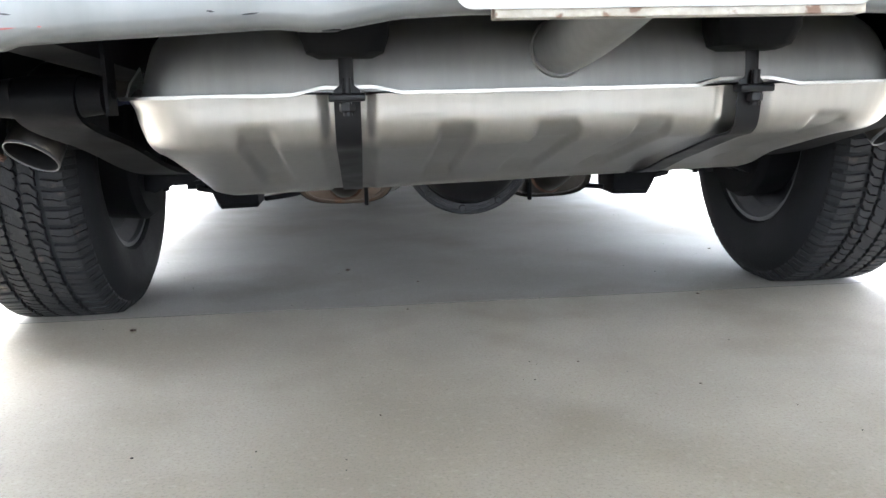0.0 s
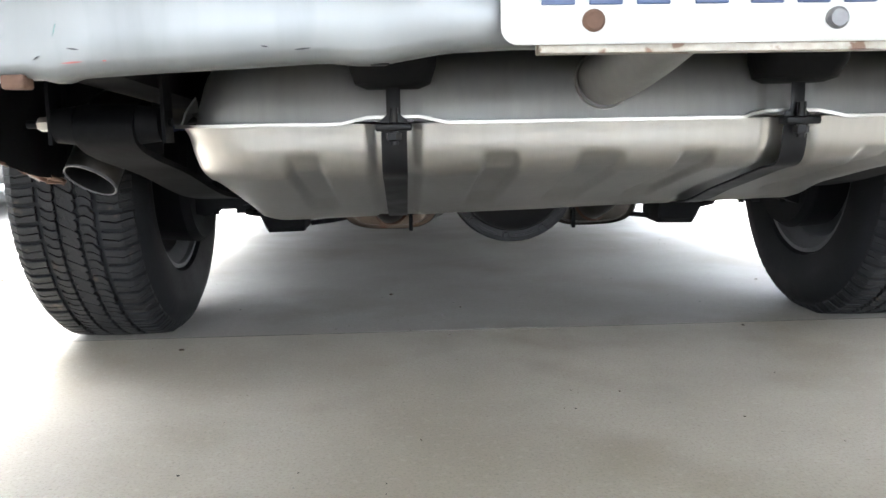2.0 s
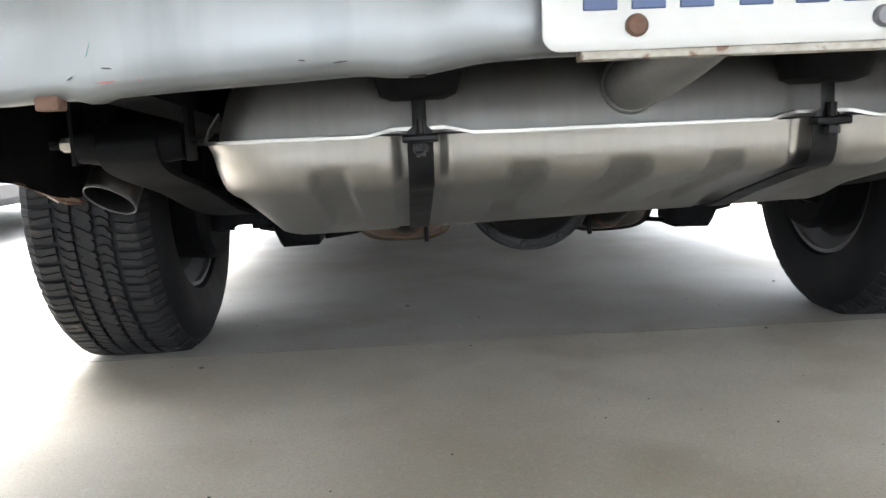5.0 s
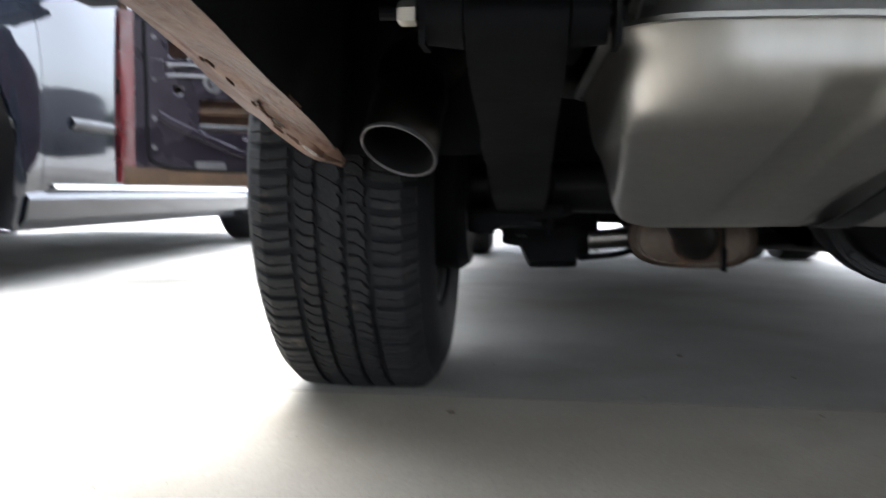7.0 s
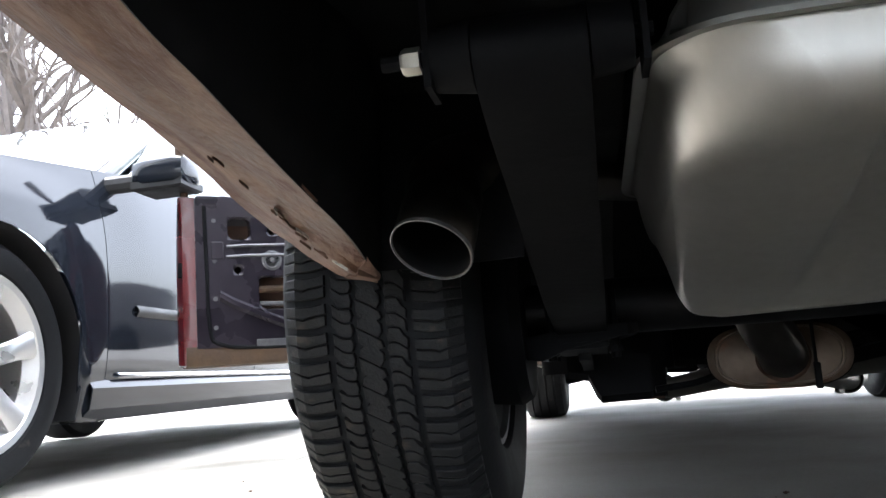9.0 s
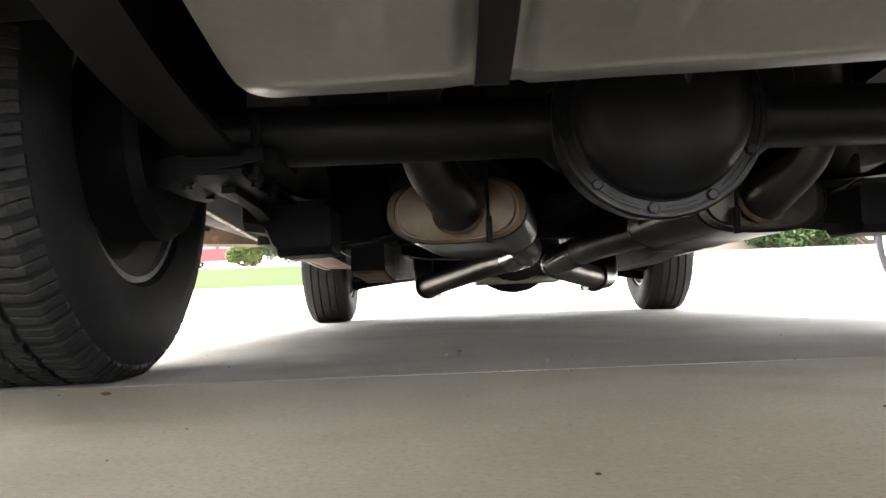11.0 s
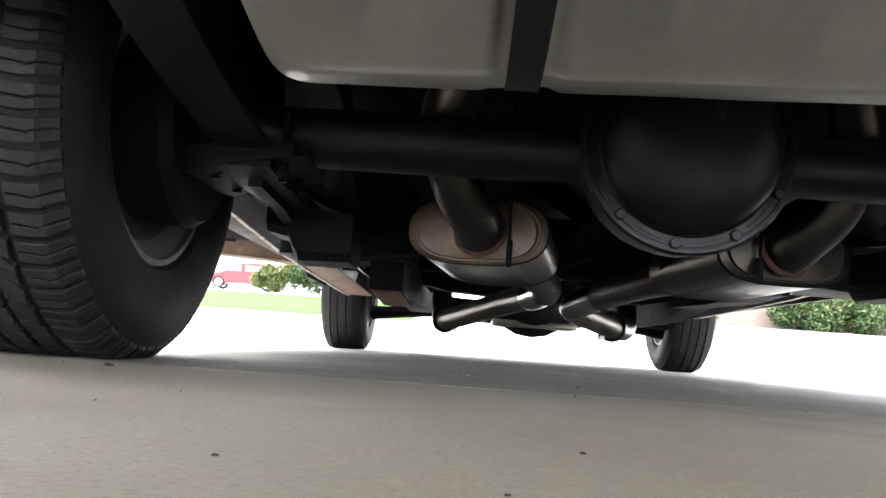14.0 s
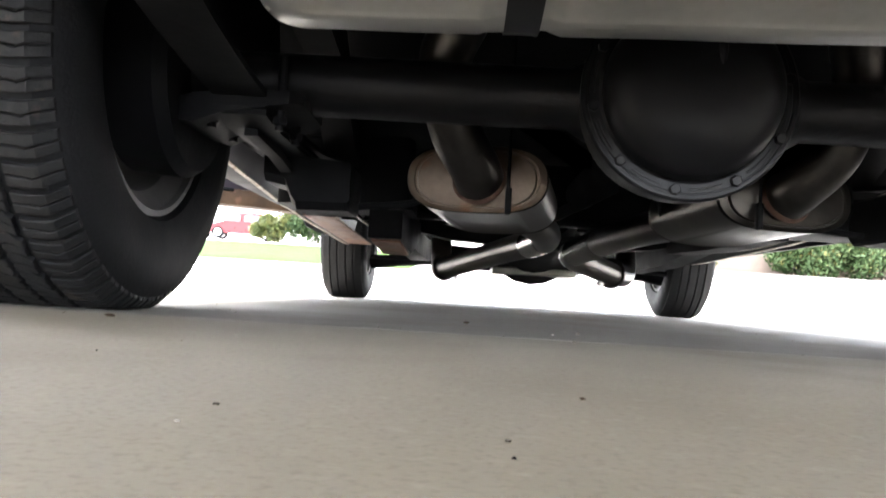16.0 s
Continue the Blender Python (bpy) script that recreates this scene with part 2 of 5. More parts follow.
def thing(name, label, category, base=(0, 0, 0), group="", kind=""):
    ob = new(name)
    ob.location = base
    ob.empty_display_size = 0.1
    BASES[ob.name] = Vector(base)
    return tagged(ob, label, category, group, kind)


def mesh_of(name, bm, mat, smooth=True, angle=35):
    me = bpy.data.meshes.new(name)
    bmesh.ops.recalc_face_normals(bm, faces=bm.faces)
    for f in bm.faces:
        f.smooth = smooth
    if smooth:
        # broad flat faces between narrow rounded edges keep their own normal
        size = {f: f.calc_area() for f in bm.faces}
        for f in bm.faces:
            near = [size[g] for e in f.edges for g in e.link_faces if g is not f]
            if near and len(f.verts) == 4 and len(bm.faces) < 400 and max(near) < size[f] / 6:
                f.smooth = False
    if smooth:
        lim = radians(angle)
        for e in bm.edges:
            if len(e.link_faces) == 2 and e.calc_face_angle(0) > lim:
                e.smooth = False
    bm.to_mesh(me)
    bm.free()
    for one in (mat if isinstance(mat, (list, tuple)) else [mat]):
        me.materials.append(one)
    return me


def part(name, bm, mat, parent, label="", smooth=True, angle=35):
    """One mesh in world coordinates, hung under a thing or a part."""
    base = BASES[parent.name]
    bmesh.ops.translate(bm, verts=bm.verts, vec=-base)
    ob = new(name, mesh_of(name, bm, mat, smooth, angle))
    ob.parent = parent
    BASES[ob.name] = base
    return tagged(ob, label)


def solo(name, bm, mat, label, category, base=None, group="", kind="", smooth=True, angle=35):
    """A thing of one mesh."""
    if base is None:
        base = Vector((0, 0, 0))
    base = Vector(base)
    bmesh.ops.translate(bm, verts=bm.verts, vec=-base)
    ob = new(name, mesh_of(name, bm, mat, smooth, angle))
    ob.location = base
    BASES[ob.name] = base
    return tagged(ob, label, category, group, kind)


def loft(loops, closed=True, caps=True, bm=None):
    bm = bm or bmesh.new()
    rows = [[bm.verts.new(p) for p in loop] for loop in loops]
    k = len(rows[0])
    for a, b in zip(rows, rows[1:]):
        for i in range(k if closed else k - 1):
            j = (i + 1) % k
            bm.faces.new((a[i], a[j], b[j], b[i]))
    if caps and closed:
        bm.faces.new(rows[0][::-1])
        bm.faces.new(rows[-1])
    return bm


def box(x0, x1, y0, y1, z0, z1, bev=0.004, bm=None, seg=2):
    out = bmesh.new()
    vs = [out.verts.new((x, y, z)) for z in (z0, z1) for y in (y0, y1) for x in (x0, x1)]
    for f in ((0, 2, 3, 1), (4, 5, 7, 6), (0, 1, 5, 4), (2, 6, 7, 3), (0, 4, 6, 2), (1, 3, 7, 5)):
        out.faces.new([vs[i] for i in f])
    if bev:
        bmesh.ops.bevel(out, geom=list(out.edges), offset=bev, segments=seg, affect="EDGES", profile=0.5)
    return merge(bm, out)


def merge(bm, other):
    if bm is None:
        return other
    me = bpy.data.meshes.new("tmp")
    other.to_mesh(me)
    other.free()
    bm.from_mesh(me)
    bpy.data.meshes.remove(me)
    return bm


def smooth_path(points, steps=8):
    """Catmull-Rom through the points."""
    p = [Vector(q) for q in points]
    p = [p[0] * 2 - p[1]] + p + [p[-1] * 2 - p[-2]]
    out = []
    for a, b, c, d in zip(p, p[1:], p[2:], p[3:]):
        for i in range(steps):
            t = i / steps
            out.append(0.5 * (2 * b + (c - a) * t + (2 * a - 5 * b + 4 * c - d) * t * t + (3 * b - a - 3 * c + d) * t ** 3))
    out.append(p[-2])
    return out


def tube(points, radius, sides=20, steps=8, caps=True, bm=None, ends=None):
    """A round bar or pipe swept along a smooth path; radius may be a list along the points."""
    path = smooth_path(points, steps) if len(points) > 2 and steps > 1 else [Vector(q) for q in points]
    loops, up = [], None
    for i, c in enumerate(path):
        d = (path[min(i + 1, len(path) - 1)] - path[max(i - 1, 0)]).normalized()
        if up is None:
            up = d.orthogonal().normalized()
        up = (up - d * up.dot(d)).normalized()
        side = d.cross(up)
        r = radius if not isinstance(radius, (list, tuple)) else float(np.interp(i / (len(path) - 1), np.linspace(0, 1, len(radius)), radius))
        loops.append([c + (up * math.cos(a) + side * math.sin(a)) * r for a in np.linspace(0, 2 * math.pi, sides, endpoint=False)])
    out = loft(loops, True, caps)
    return merge(bm, out)


def turned(profile, centre, axis="x", sides=48, bm=None, caps=False):
    """A body of revolution: profile of (along, radius) round an axis through centre."""
    c = Vector(centre)
    loops = []
    for along, r in profile:
        ring = []
        for a in np.linspace(0, 2 * math.pi, sides, endpoint=False):
            u, v = r * math.cos(a), r * math.sin(a)
            ring.append(c + Vector({"x": (along, u, v), "y": (u, along, v), "z": (u, v, along)}[axis]))
        loops.append(ring)
    return merge(bm, loft(loops, True, caps))


def rounded(x0, x1, y0, y1, r, z, n=6):
    """A rounded rectangle loop at height z."""
    out = []
    for cx, cy, a0 in ((x1 - r, y1 - r, 0), (x0 + r, y1 - r, 90), (x0 + r, y0 + r, 180), (x1 - r, y0 + r, 270)):
        for i in range(n + 1):
            a = radians(a0 + 90 * i / n)
            out.append((cx + r * math.cos(a), cy + r * math.sin(a), z))
    return out


def thicken(bm, thick):
    """Give a sheet a second side, a plain distance along its normals, and close its edges."""
    bmesh.ops.recalc_face_normals(bm, faces=bm.faces)
    bm.normal_update()
    front = list(bm.faces)
    rim = [e for e in bm.edges if len(e.link_faces) == 1]
    twin = {v: bm.verts.new(v.co - v.normal * thick) for v in list(bm.verts)}
    for f in front:
        bm.faces.new([twin[v] for v in reversed(f.verts)])
    for e in rim:
        a, b = e.verts
        bm.faces.new((a, b, twin[b], twin[a]))


def strip(edges, thick, bm=None):
    """A bent sheet between rows of points, with thickness along its mean normal."""
    out = bmesh.new()
    rows = [[out.verts.new(p) for p in row] for row in edges]
    for a, b in zip(rows, rows[1:]):
        for i in range(len(a) - 1):
            out.faces.new((a[i], a[i + 1], b[i + 1], b[i]))
    thicken(out, thick)
    return merge(bm, out)


def hexhead(centre, axis, r=0.008, h=0.006, bm=None):
    d = Vector(axis).normalized()
    u = d.orthogonal().normalized()
    v = d.cross(u)
    c = Vector(centre)
    loops = []
    for along, rr in ((0, r), (h * 0.8, r), (h, r * 0.8)):
        loops.append([c + d * along + (u * math.cos(a) + v * math.sin(a)) * rr for a in np.linspace(0, 2 * math.pi, 6, endpoint=False)])
    return merge(bm, loft(loops))

# ---- ground ----
def rise(y):
    return 0.0 if y < 5.5 else 0.06 * (y - 6.0) if y > 6.5 else 0.03 * (y - 5.5) ** 2


bm = bmesh.new()
ys = [-60, -20, -8, 0, 5, 5.5, 5.75, 6, 6.25, 6.5, 9, 13, 20, 30, 45, 80, 200, 900]
xs = [-600, -60, -20, -8, 0, 8, 20, 60, 600]
grid = [[bm.verts.new((x, y, rise(y) - 0.03)) for x in xs] for y in ys]
for a, b in zip(grid, grid[1:]):
    for i in range(len(xs) - 1):
        bm.faces.new((a[i], a[i + 1], b[i + 1], b[i]))
ground = solo("ground", bm, STREET, "pale concrete street and ground rising beyond the driveway", "ground", kind="structure")

pavement = thing("pavement", "worn beige concrete driveway cast in large slabs with thin dirty joints", "driveway", kind="structure")
bm = bmesh.new()
bmesh.ops.create_grid(bm, x_segments=2, y_segments=2, size=9.0)
bmesh.ops.translate(bm, verts=bm.verts, vec=(0, -3.2, -0.002))
part("joint_bed", bm, JOINT_DIRT, pavement, "dark grit in the joints")
XJ = [-7.45, -4.45, -1.45, 1.55, 4.55, 7.55]
YJ = [-9.1, -6.1, -3.1, -0.105, 2.9, 5.7]
for x0, x1 in zip(XJ, XJ[1:]):
    for y0, y1 in zip(YJ, YJ[1:]):
        part("slab", box(x0 + 0.0022, x1 - 0.0022, y0 + 0.0022, y1 - 0.0022, -0.1, 0.0, 0), CONCRETE if y0 > -0.2 else BRIGHT_TROWELLED, pavement, smooth=False)

for y in YJ[1:-1]:
    part("joint_filler", box(XJ[0], XJ[-1], y - 0.0024, y + 0.0024, -0.05, -0.0004, 0), JOINT_DIRT, pavement, "dark grit packed in the joint", smooth=False)
for x in XJ[1:-1]:
    for y0, y1 in zip(YJ, YJ[1:]):
        part("joint_filler", box(x - 0.0024, x + 0.0024, y0 + 0.003, y1 - 0.003, -0.05, -0.0004, 0), JOINT_DIRT, pavement, "dark grit packed in the joint", smooth=False)

bm = bmesh.new()
rows = [[bm.verts.new((x, y, rise(y) - (0.045 if y < 13.7 else 0.018))) for x in np.linspace(-60, -1.2, 12)] for y in (13.6, 13.8, 16, 20, 26, 32, 40)]
for a, b in zip(rows, rows[1:]):
    for i in range(11):
        bm.faces.new((a[i], a[i + 1], b[i + 1], b[i]))
lawn = solo("lawn", bm, LAWN, "mown green front lawn across the street", "lawn", kind="structure")

# the open garage in which the coupe's back stands, unseen, sized to shape light
GX0, GX1, GY0, GY1, GZ = -4.3, 3.4, -6.2, -0.12, 2.55
# the back wall's opening is added to let daylight reach the car's rear
bm = box(GX0, GX1, GY0 - 0.15, GY0, 0, 0.3, 0)
box(GX0, GX1, GY0 - 0.15, GY0, 2.4, GZ, 0, bm)
box(GX0, GX0 + 0.3, GY0 - 0.15, GY0, 0.3, 2.4, 0, bm)
box(GX1 - 0.3, GX1, GY0 - 0.15, GY0, 0.3, 2.4, 0, bm)
solo("wall_south", bm, WALL, "unseen plain white back wall of the garage, wide opening added for daylight", "wall", kind="structure", smooth=False)
solo("wall_west", box(GX0 - 0.15, GX0, GY0 - 0.15, GY1, 0, GZ, 0), WALL, "unseen plain white side wall of the garage, to shape the light", "wall", kind="structure", smooth=False)
solo("wall_east", box(GX1, GX1 + 0.15, GY0 - 0.15, GY1, 0, GZ, 0), WALL, "unseen plain white side wall of the garage, to shape the light", "wall", kind="structure", smooth=False)
bm = box(GX0, GX1, GY1 - 0.15, GY1, 2.1, GZ, 0)
box(GX0, GX0 + 0.3, GY1 - 0.15, GY1, 0, 2.1, 0, bm)
# this unseen post is added to block light spilling in on the left
box(-1.89, -1.62, GY1 - 0.15, GY1, 0, 2.1, 0, bm)
box(GX1 - 0.3, GX1, GY1 - 0.15, GY1, 0, 2.1, 0, bm)
solo("wall_north", bm, WALL, "unseen plain wall round the open garage doorways, post added against light spill", "wall", kind="structure", smooth=False)
solo("ceiling", box(GX0 - 0.15, GX1 + 0.15, GY0 - 0.15, GY1, GZ, GZ + 0.12, 0), WALL, "unseen plain white ceiling of the garage, to shape the light", "ceiling", kind="structure", smooth=False)


# ---- wheels ----
def tyre_profile(width, radius, rim):
    w = width / 2
    return [(-w * 0.72, rim), (-w * 0.9, rim + 0.012), (-w, rim + (radius - rim) * 0.42), (-w * 0.97, rim + (radius - rim) * 0.68),
            (-w * 0.86, radius - 0.022), (-w * 0.74, radius - 0.010), (-w * 0.4, radius - 0.0085), (0, radius - 0.008),
            (w * 0.4, radius - 0.0085), (w * 0.74, radius - 0.010), (w * 0.86, radius - 0.022), (w * 0.97, rim + (radius - rim) * 0.68),
            (w, rim + (radius - rim) * 0.42), (w * 0.9, rim + 0.012), (w * 0.72, rim)]


def tread(width, radius, centre, pitches, ribs):
    """Raised tread: rows of blocks parted by grooves and slits, all of one tyre in one mesh."""
    verts, faces = [], []
    c = Vector(centre)
    step = 2 * math.pi / pitches

    def crown(x):
        t = abs(x) / (width / 2)
        return radius - 0.0005 - 0.005 * t ** 2 - 0.020 * max(0, t - 0.72) / 0.2

    def put(x, ang, r):
        verts.append(c + Vector((x, r * math.cos(ang), r * math.sin(ang))))

    def block(x0, x1, lo, hi, deep=0.009):
        """A lug across a shoulder; lo and hi give the angles of its two edges at u = 0..1."""
        k, n = len(verts), 6
        for i in range(n + 1):
            u = i / n
            x = x0 + (x1 - x0) * u
            a, b = lo(u), hi(u)
            r = crown(x)
            for ang, rr in ((a, r - deep), (a, r - 0.0008), (a + 0.10 * (b - a), r), (b - 0.10 * (b - a), r), (b, r - 0.0008), (b, r - deep)):
                put(x, ang, rr)
        for i in range(n):
            for j in range(5):
                p = k + i * 6 + j
                faces.append((p, p + 1, p + 7, p + 6))
        for i in (0, n):
            q = k + i * 6
            faces.append(tuple(range(q, q + 6)))

    def stud(outline, deep=0.009):
        """A tread block from its outline of (x, angle), with a narrow worn edge."""
        k, n = len(verts), len(outline)
        mx, ma = sum(p[0] for p in outline) / n, sum(p[1] for p in outline) / n
        for shrink, drop in ((1.0, deep), (1.0, 0.0009), (0.93, 0.0)):
            for x, ang in outline:
                put(mx + (x - mx) * shrink, ma + (ang - ma) * shrink, crown(x) - drop)
        for lv in (0, 1):
            for i in range(n):
                a, b = k + lv * n + i, k + lv * n + (i + 1) % n
                faces.append((a, b, b + n, a + n))
        faces.append(tuple(range(k + 2 * n, k + 3 * n)))

    hooks = (((-0.02, 0.15), (0.36, 0.20), (0.70, 0.13), (1.0, 0.02), (1.09, 0.20), (0.98, 0.44), (0.72, 0.54), (0.46, 0.58), (0.03, 0.51)),
             ((-0.02, 0.57), (0.46, 0.64), (0.74, 0.60), (1.0, 0.50), (1.08, 0.72), (1.0, 0.95), (0.70, 1.06), (0.38, 1.13), (0.14, 0.95), (-0.06, 0.90)))
    middle = (((-0.05, 0.02), (0.50, 0.08), (0.98, 0.16), (1.06, 0.36), (0.86, 0.50), (1.0, 0.58), (1.02, 0.84), (0.84, 1.10), (0.50, 1.05), (0.0, 0.98), (0.03, 0.70), (0.17, 0.58), (0.0, 0.48)),)
    for x0, x1, style, gap in ribs:
        if style == "plain":
            k, n = len(verts), pitches * 2
            for i in range(n):
                ang, e = i * step / 2, 0.0012 * (i % 2)
                for x, drop in ((x0 + e, 0.009), (x0 + e, 0.0009), (x0 + e + 0.002, 0), (x1 - e - 0.002, 0), (x1 - e, 0.0009), (x1 - e, 0.009)):
                    put(x, ang, crown(x) - drop)
            for i in range(n):
                for j in range(5):
                    p, q = k + i * 6 + j, k + (i + 1) % n * 6 + j
                    faces.append((p, p + 1, q + 1, q))
            continue
        way = 1 if x0 > 0 else -1
        for k in range(pitches):
            at = k * step + (0.37 * step if x0 > 0 else 0)
            g = gap * step / 2
            if style == "shoulder":
                wave = lambda u, w=way: 0.06 * step * math.sin((u if w > 0 else 1 - u) * 4.2) + 0.05 * step * u * w
                kink = lambda u, w=way: wave(u, w) + 0.07 * step * max(0, 1 - abs(u - 0.5) * 7)
                mid = at + step * 0.5
                block(x0, x1, lambda u: at + g + wave(u), lambda u: mid - 0.03 * step + kink(u))
                block(x0, x1, lambda u: mid + 0.03 * step + kink(u), lambda u: at + step - g + wave(u))
            else:
                for shape in (hooks if style == "hooked" else middle):
                    stud([(x0 + (x1 - x0) * (u if way < 0 else 1 - u), at + step * (v + 0.34 * u if way < 0 else 1 - v - 0.34 * u)) for u, v in shape])
    bm = bmesh.new()
    vs = [bm.verts.new(v) for v in verts]
    for f in faces:
        bm.faces.new([vs[i] for i in f])
    return bm


def flatten(bm):
    for v in bm.verts:
        if v.co.z < 0.0015:
            v.co.z = 0.0015
    return bm


def wheel(parent, x, y, z, width, radius, rim, inner, ribs, pitches, alloy=None, tyre_label=""):
    """A tyre with raised tread on a rim; inner is the side (-1 or 1) on which the back of the rim shows."""
    whl = part("wheel", turned([(-inner * width * 0.30, 0.045), (-inner * width * 0.33, rim * 0.55), (-inner * width * 0.18, rim * 0.86), (-inner * width * 0.1, rim - 0.02),
                                (inner * width * 0.30, rim - 0.026), (inner * width * 0.36, rim - 0.008), (inner * width * 0.40, rim + 0.006), (inner * width * 0.42, rim + 0.006),
                                (inner * width * 0.42, rim - 0.002), (-inner * width * 0.40, rim - 0.004), (-inner * width * 0.42, rim + 0.006)], (x, y, z), "x", 48),
               RIM_GREY, parent, "dull grey steel rim")
    part("tyre", flatten(turned(tyre_profile(width, radius, rim), (x, y, z), "x", 72)), RUBBER, whl, tyre_label)
    part("tread", flatten(tread(width, radius, (x, y, z), pitches, ribs)), TREAD, whl, "dusty tread blocks", smooth=False)
    return whl


# ---- the silver car seen from below ----
car = thing("silver_coupe", "old silver two-door coupe on the driveway with one door open", "car", (0, 0, 0))
CX = 0.035


def arch(y):
    """Height of the lower edge of the body's side."""
    z = float(np.interp(y, [-1.1, -0.80, -0.60, -0.42, -0.36, 0.40, 0.5, 2.4, 2.45, 3.2, 3.3, 3.75], [0.54, 0.515, 0.49, 0.47, 0.46, 0.30, 0.26, 0.26, 0.30, 0.32, 0.34, 0.42]))
    for c in (0.0, 2.82):
        d = abs(y - c)
        if d < 0.38:
            z = max(z, 0.33 + math.sqrt(0.38 ** 2 - d * d) * 0.95)
    return z


def side_x(z, y):
    end = 1 - 0.10 * max(0, (abs(y - 1.35) - 1.4) / 1.0) ** 2
    return (0.925 - 0.09 * ((z - 0.6) / 0.34) ** 2 * (1.0 if z < 0.6 else 0.7)) * end


for s in (-1, 1):
    spans = [(-1.09, 0.70), (1.95, 3.72)] if s < 0 else [(-1.09, 3.72)]
    for y0, y1 in spans:
        rows = []
        for y in np.linspace(y0, y1, int((y1 - y0) / 0.03) + 2):
            zb = arch(y)
            rows.append([(CX * 0.5 + s * side_x(z, y), y, z) for z in np.linspace(zb, 0.90, 10)])
        part("rear_quarter_panel" if y0 < 0 else "front_fender", strip(rows, 0.004), DARK_SIDE, car, "dark outer side panel")

# rusty inner lip of the quarter panel behind the wheel
for s in (-1, 1):
    low = smooth_path([(s * 0.80, -1.06, 0.505), (s * 0.825, -0.80, 0.463), (s * 0.825, -0.605, 0.436), (s * 0.81, -0.47, 0.396), (s * 0.79, -0.41, 0.370), (s * 0.745, -0.405, 0.335), (s * 0.703, -0.41, 0.325)], 6)
    top = smooth_path([(s * 0.77, -1.02, 0.585), (s * 0.80, -0.72, 0.512), (s * 0.80, -0.57, 0.488), (s * 0.80, -0.44, 0.462), (s * 0.778, -0.40, 0.428), (s * 0.742, -0.40, 0.388), (s * 0.700, -0.405, 0.333)], 6)
    drop = smooth_path([(s * 0.712, -1.06, 0.495), (s * 0.700, -0.877, 0.421), (s * 0.690, -0.80, 0.395), (s * 0.690, -0.715, 0.379), (s * 0.695, -0.628, 0.370), (s * 0.689, -0.578, 0.356), (s * 0.689, -0.534, 0.347), (s * 0.697, -0.472, 0.341), (s * 0.712, -0.385, 0.334)], 6)
    part("boot_side_drop", strip([[p + Vector((s * 0.002, 0, 0.003)), p, p + Vector((-s * 0.006, 0, 0.02)), Vector((p.x - s * 0.02, p.y, 0.60))] for p in drop], 0.002), BLACK, car, "black side extension of the boot floor")
    part("wheel_house_back", strip([[(s * u, -0.388 - 0.02 * (0.72 - u), 0.337 + 0.02 * max(0, 0.62 - u)), (s * u, -0.385, 0.45), (s * u, -0.37, 0.62)] for u in np.linspace(0.725, 0.555, 10)], 0.002), BLACK, car, "black back wall of the wheel arch")
    part("inner_quarter", strip([[b + Vector((s * 0.004, 0, -0.01)), Vector((b.x * 0.985, b.y, 0.63))] for b in top[:-4]], 0.003), BLACK, car, "black inner side of the quarter panel")
    edge = smooth_path([(s * 0.716, -1.06, 0.495), (s * 0.692, -0.80, 0.397), (s * 0.694, -0.68, 0.376), (s * 0.693, -0.60, 0.361), (s * 0.690, -0.55, 0.350), (s * 0.695, -0.48, 0.342), (s * 0.702, -0.405, 0.330)], 6)
    rows = []
    for a, b in zip(low, edge):
        wob = Vector((0, 0, 0.004 * noise.noise(a * 14) + 0.002 * noise.noise(a * 40)))
        sag = min(0.007, (a - b).length * 0.08)
        rows.append([a + Vector((0, 0, 0.010)), a + wob + Vector((0, 0, 0.002)), a + wob, a.lerp(b, 0.22), a.lerp(b, 0.46) - Vector((0, 0, sag)), a.lerp(b, 0.54) - Vector((0, 0, sag * 0.9)), a.lerp(b, 0.60) - Vector((0, 0, sag * 0.2)) + wob * 0.5, a.lerp(b, 0.85), b + Vector((0, 0, 0.002))])
    lip = part("quarter_lip", strip(rows[:-5], 0.002), LIP, car, "pinkish primer lip with rust and chipped paint")
    part("rusted_tip", strip(rows[-6:], 0.002), RUSTY, lip, "dark rusted end of the lip")
    rng = random.Random(17)
    for k in range(18):
        i = 12 + int((len(low) - 20) * rng.random())
        a, b = low[i], edge[i]
        sag = min(0.007, (a - b).length * 0.08)
        c = a.lerp(b, rng.gauss(0.50, 0.05)) - Vector((0, 0, sag + 0.0012))
        along = (low[i + 2] - low[i - 1]).normalized() * rng.uniform(0.003, 0.009)
        up = (b - a).normalized() * rng.uniform(0.0008, 0.0020)
        thick = Vector((0, 0, -0.0010))
        part("chip", loft([[c - along + thick * t, c - up + thick * t, c + along * 0.6 - up * 0.5 + thick * t, c + along + up * 0.4 + thick * t, c + up + thick * t] for t in (-2, 1)]), RUSTY if k % 3 else SCUFFED, lip, smooth=False)

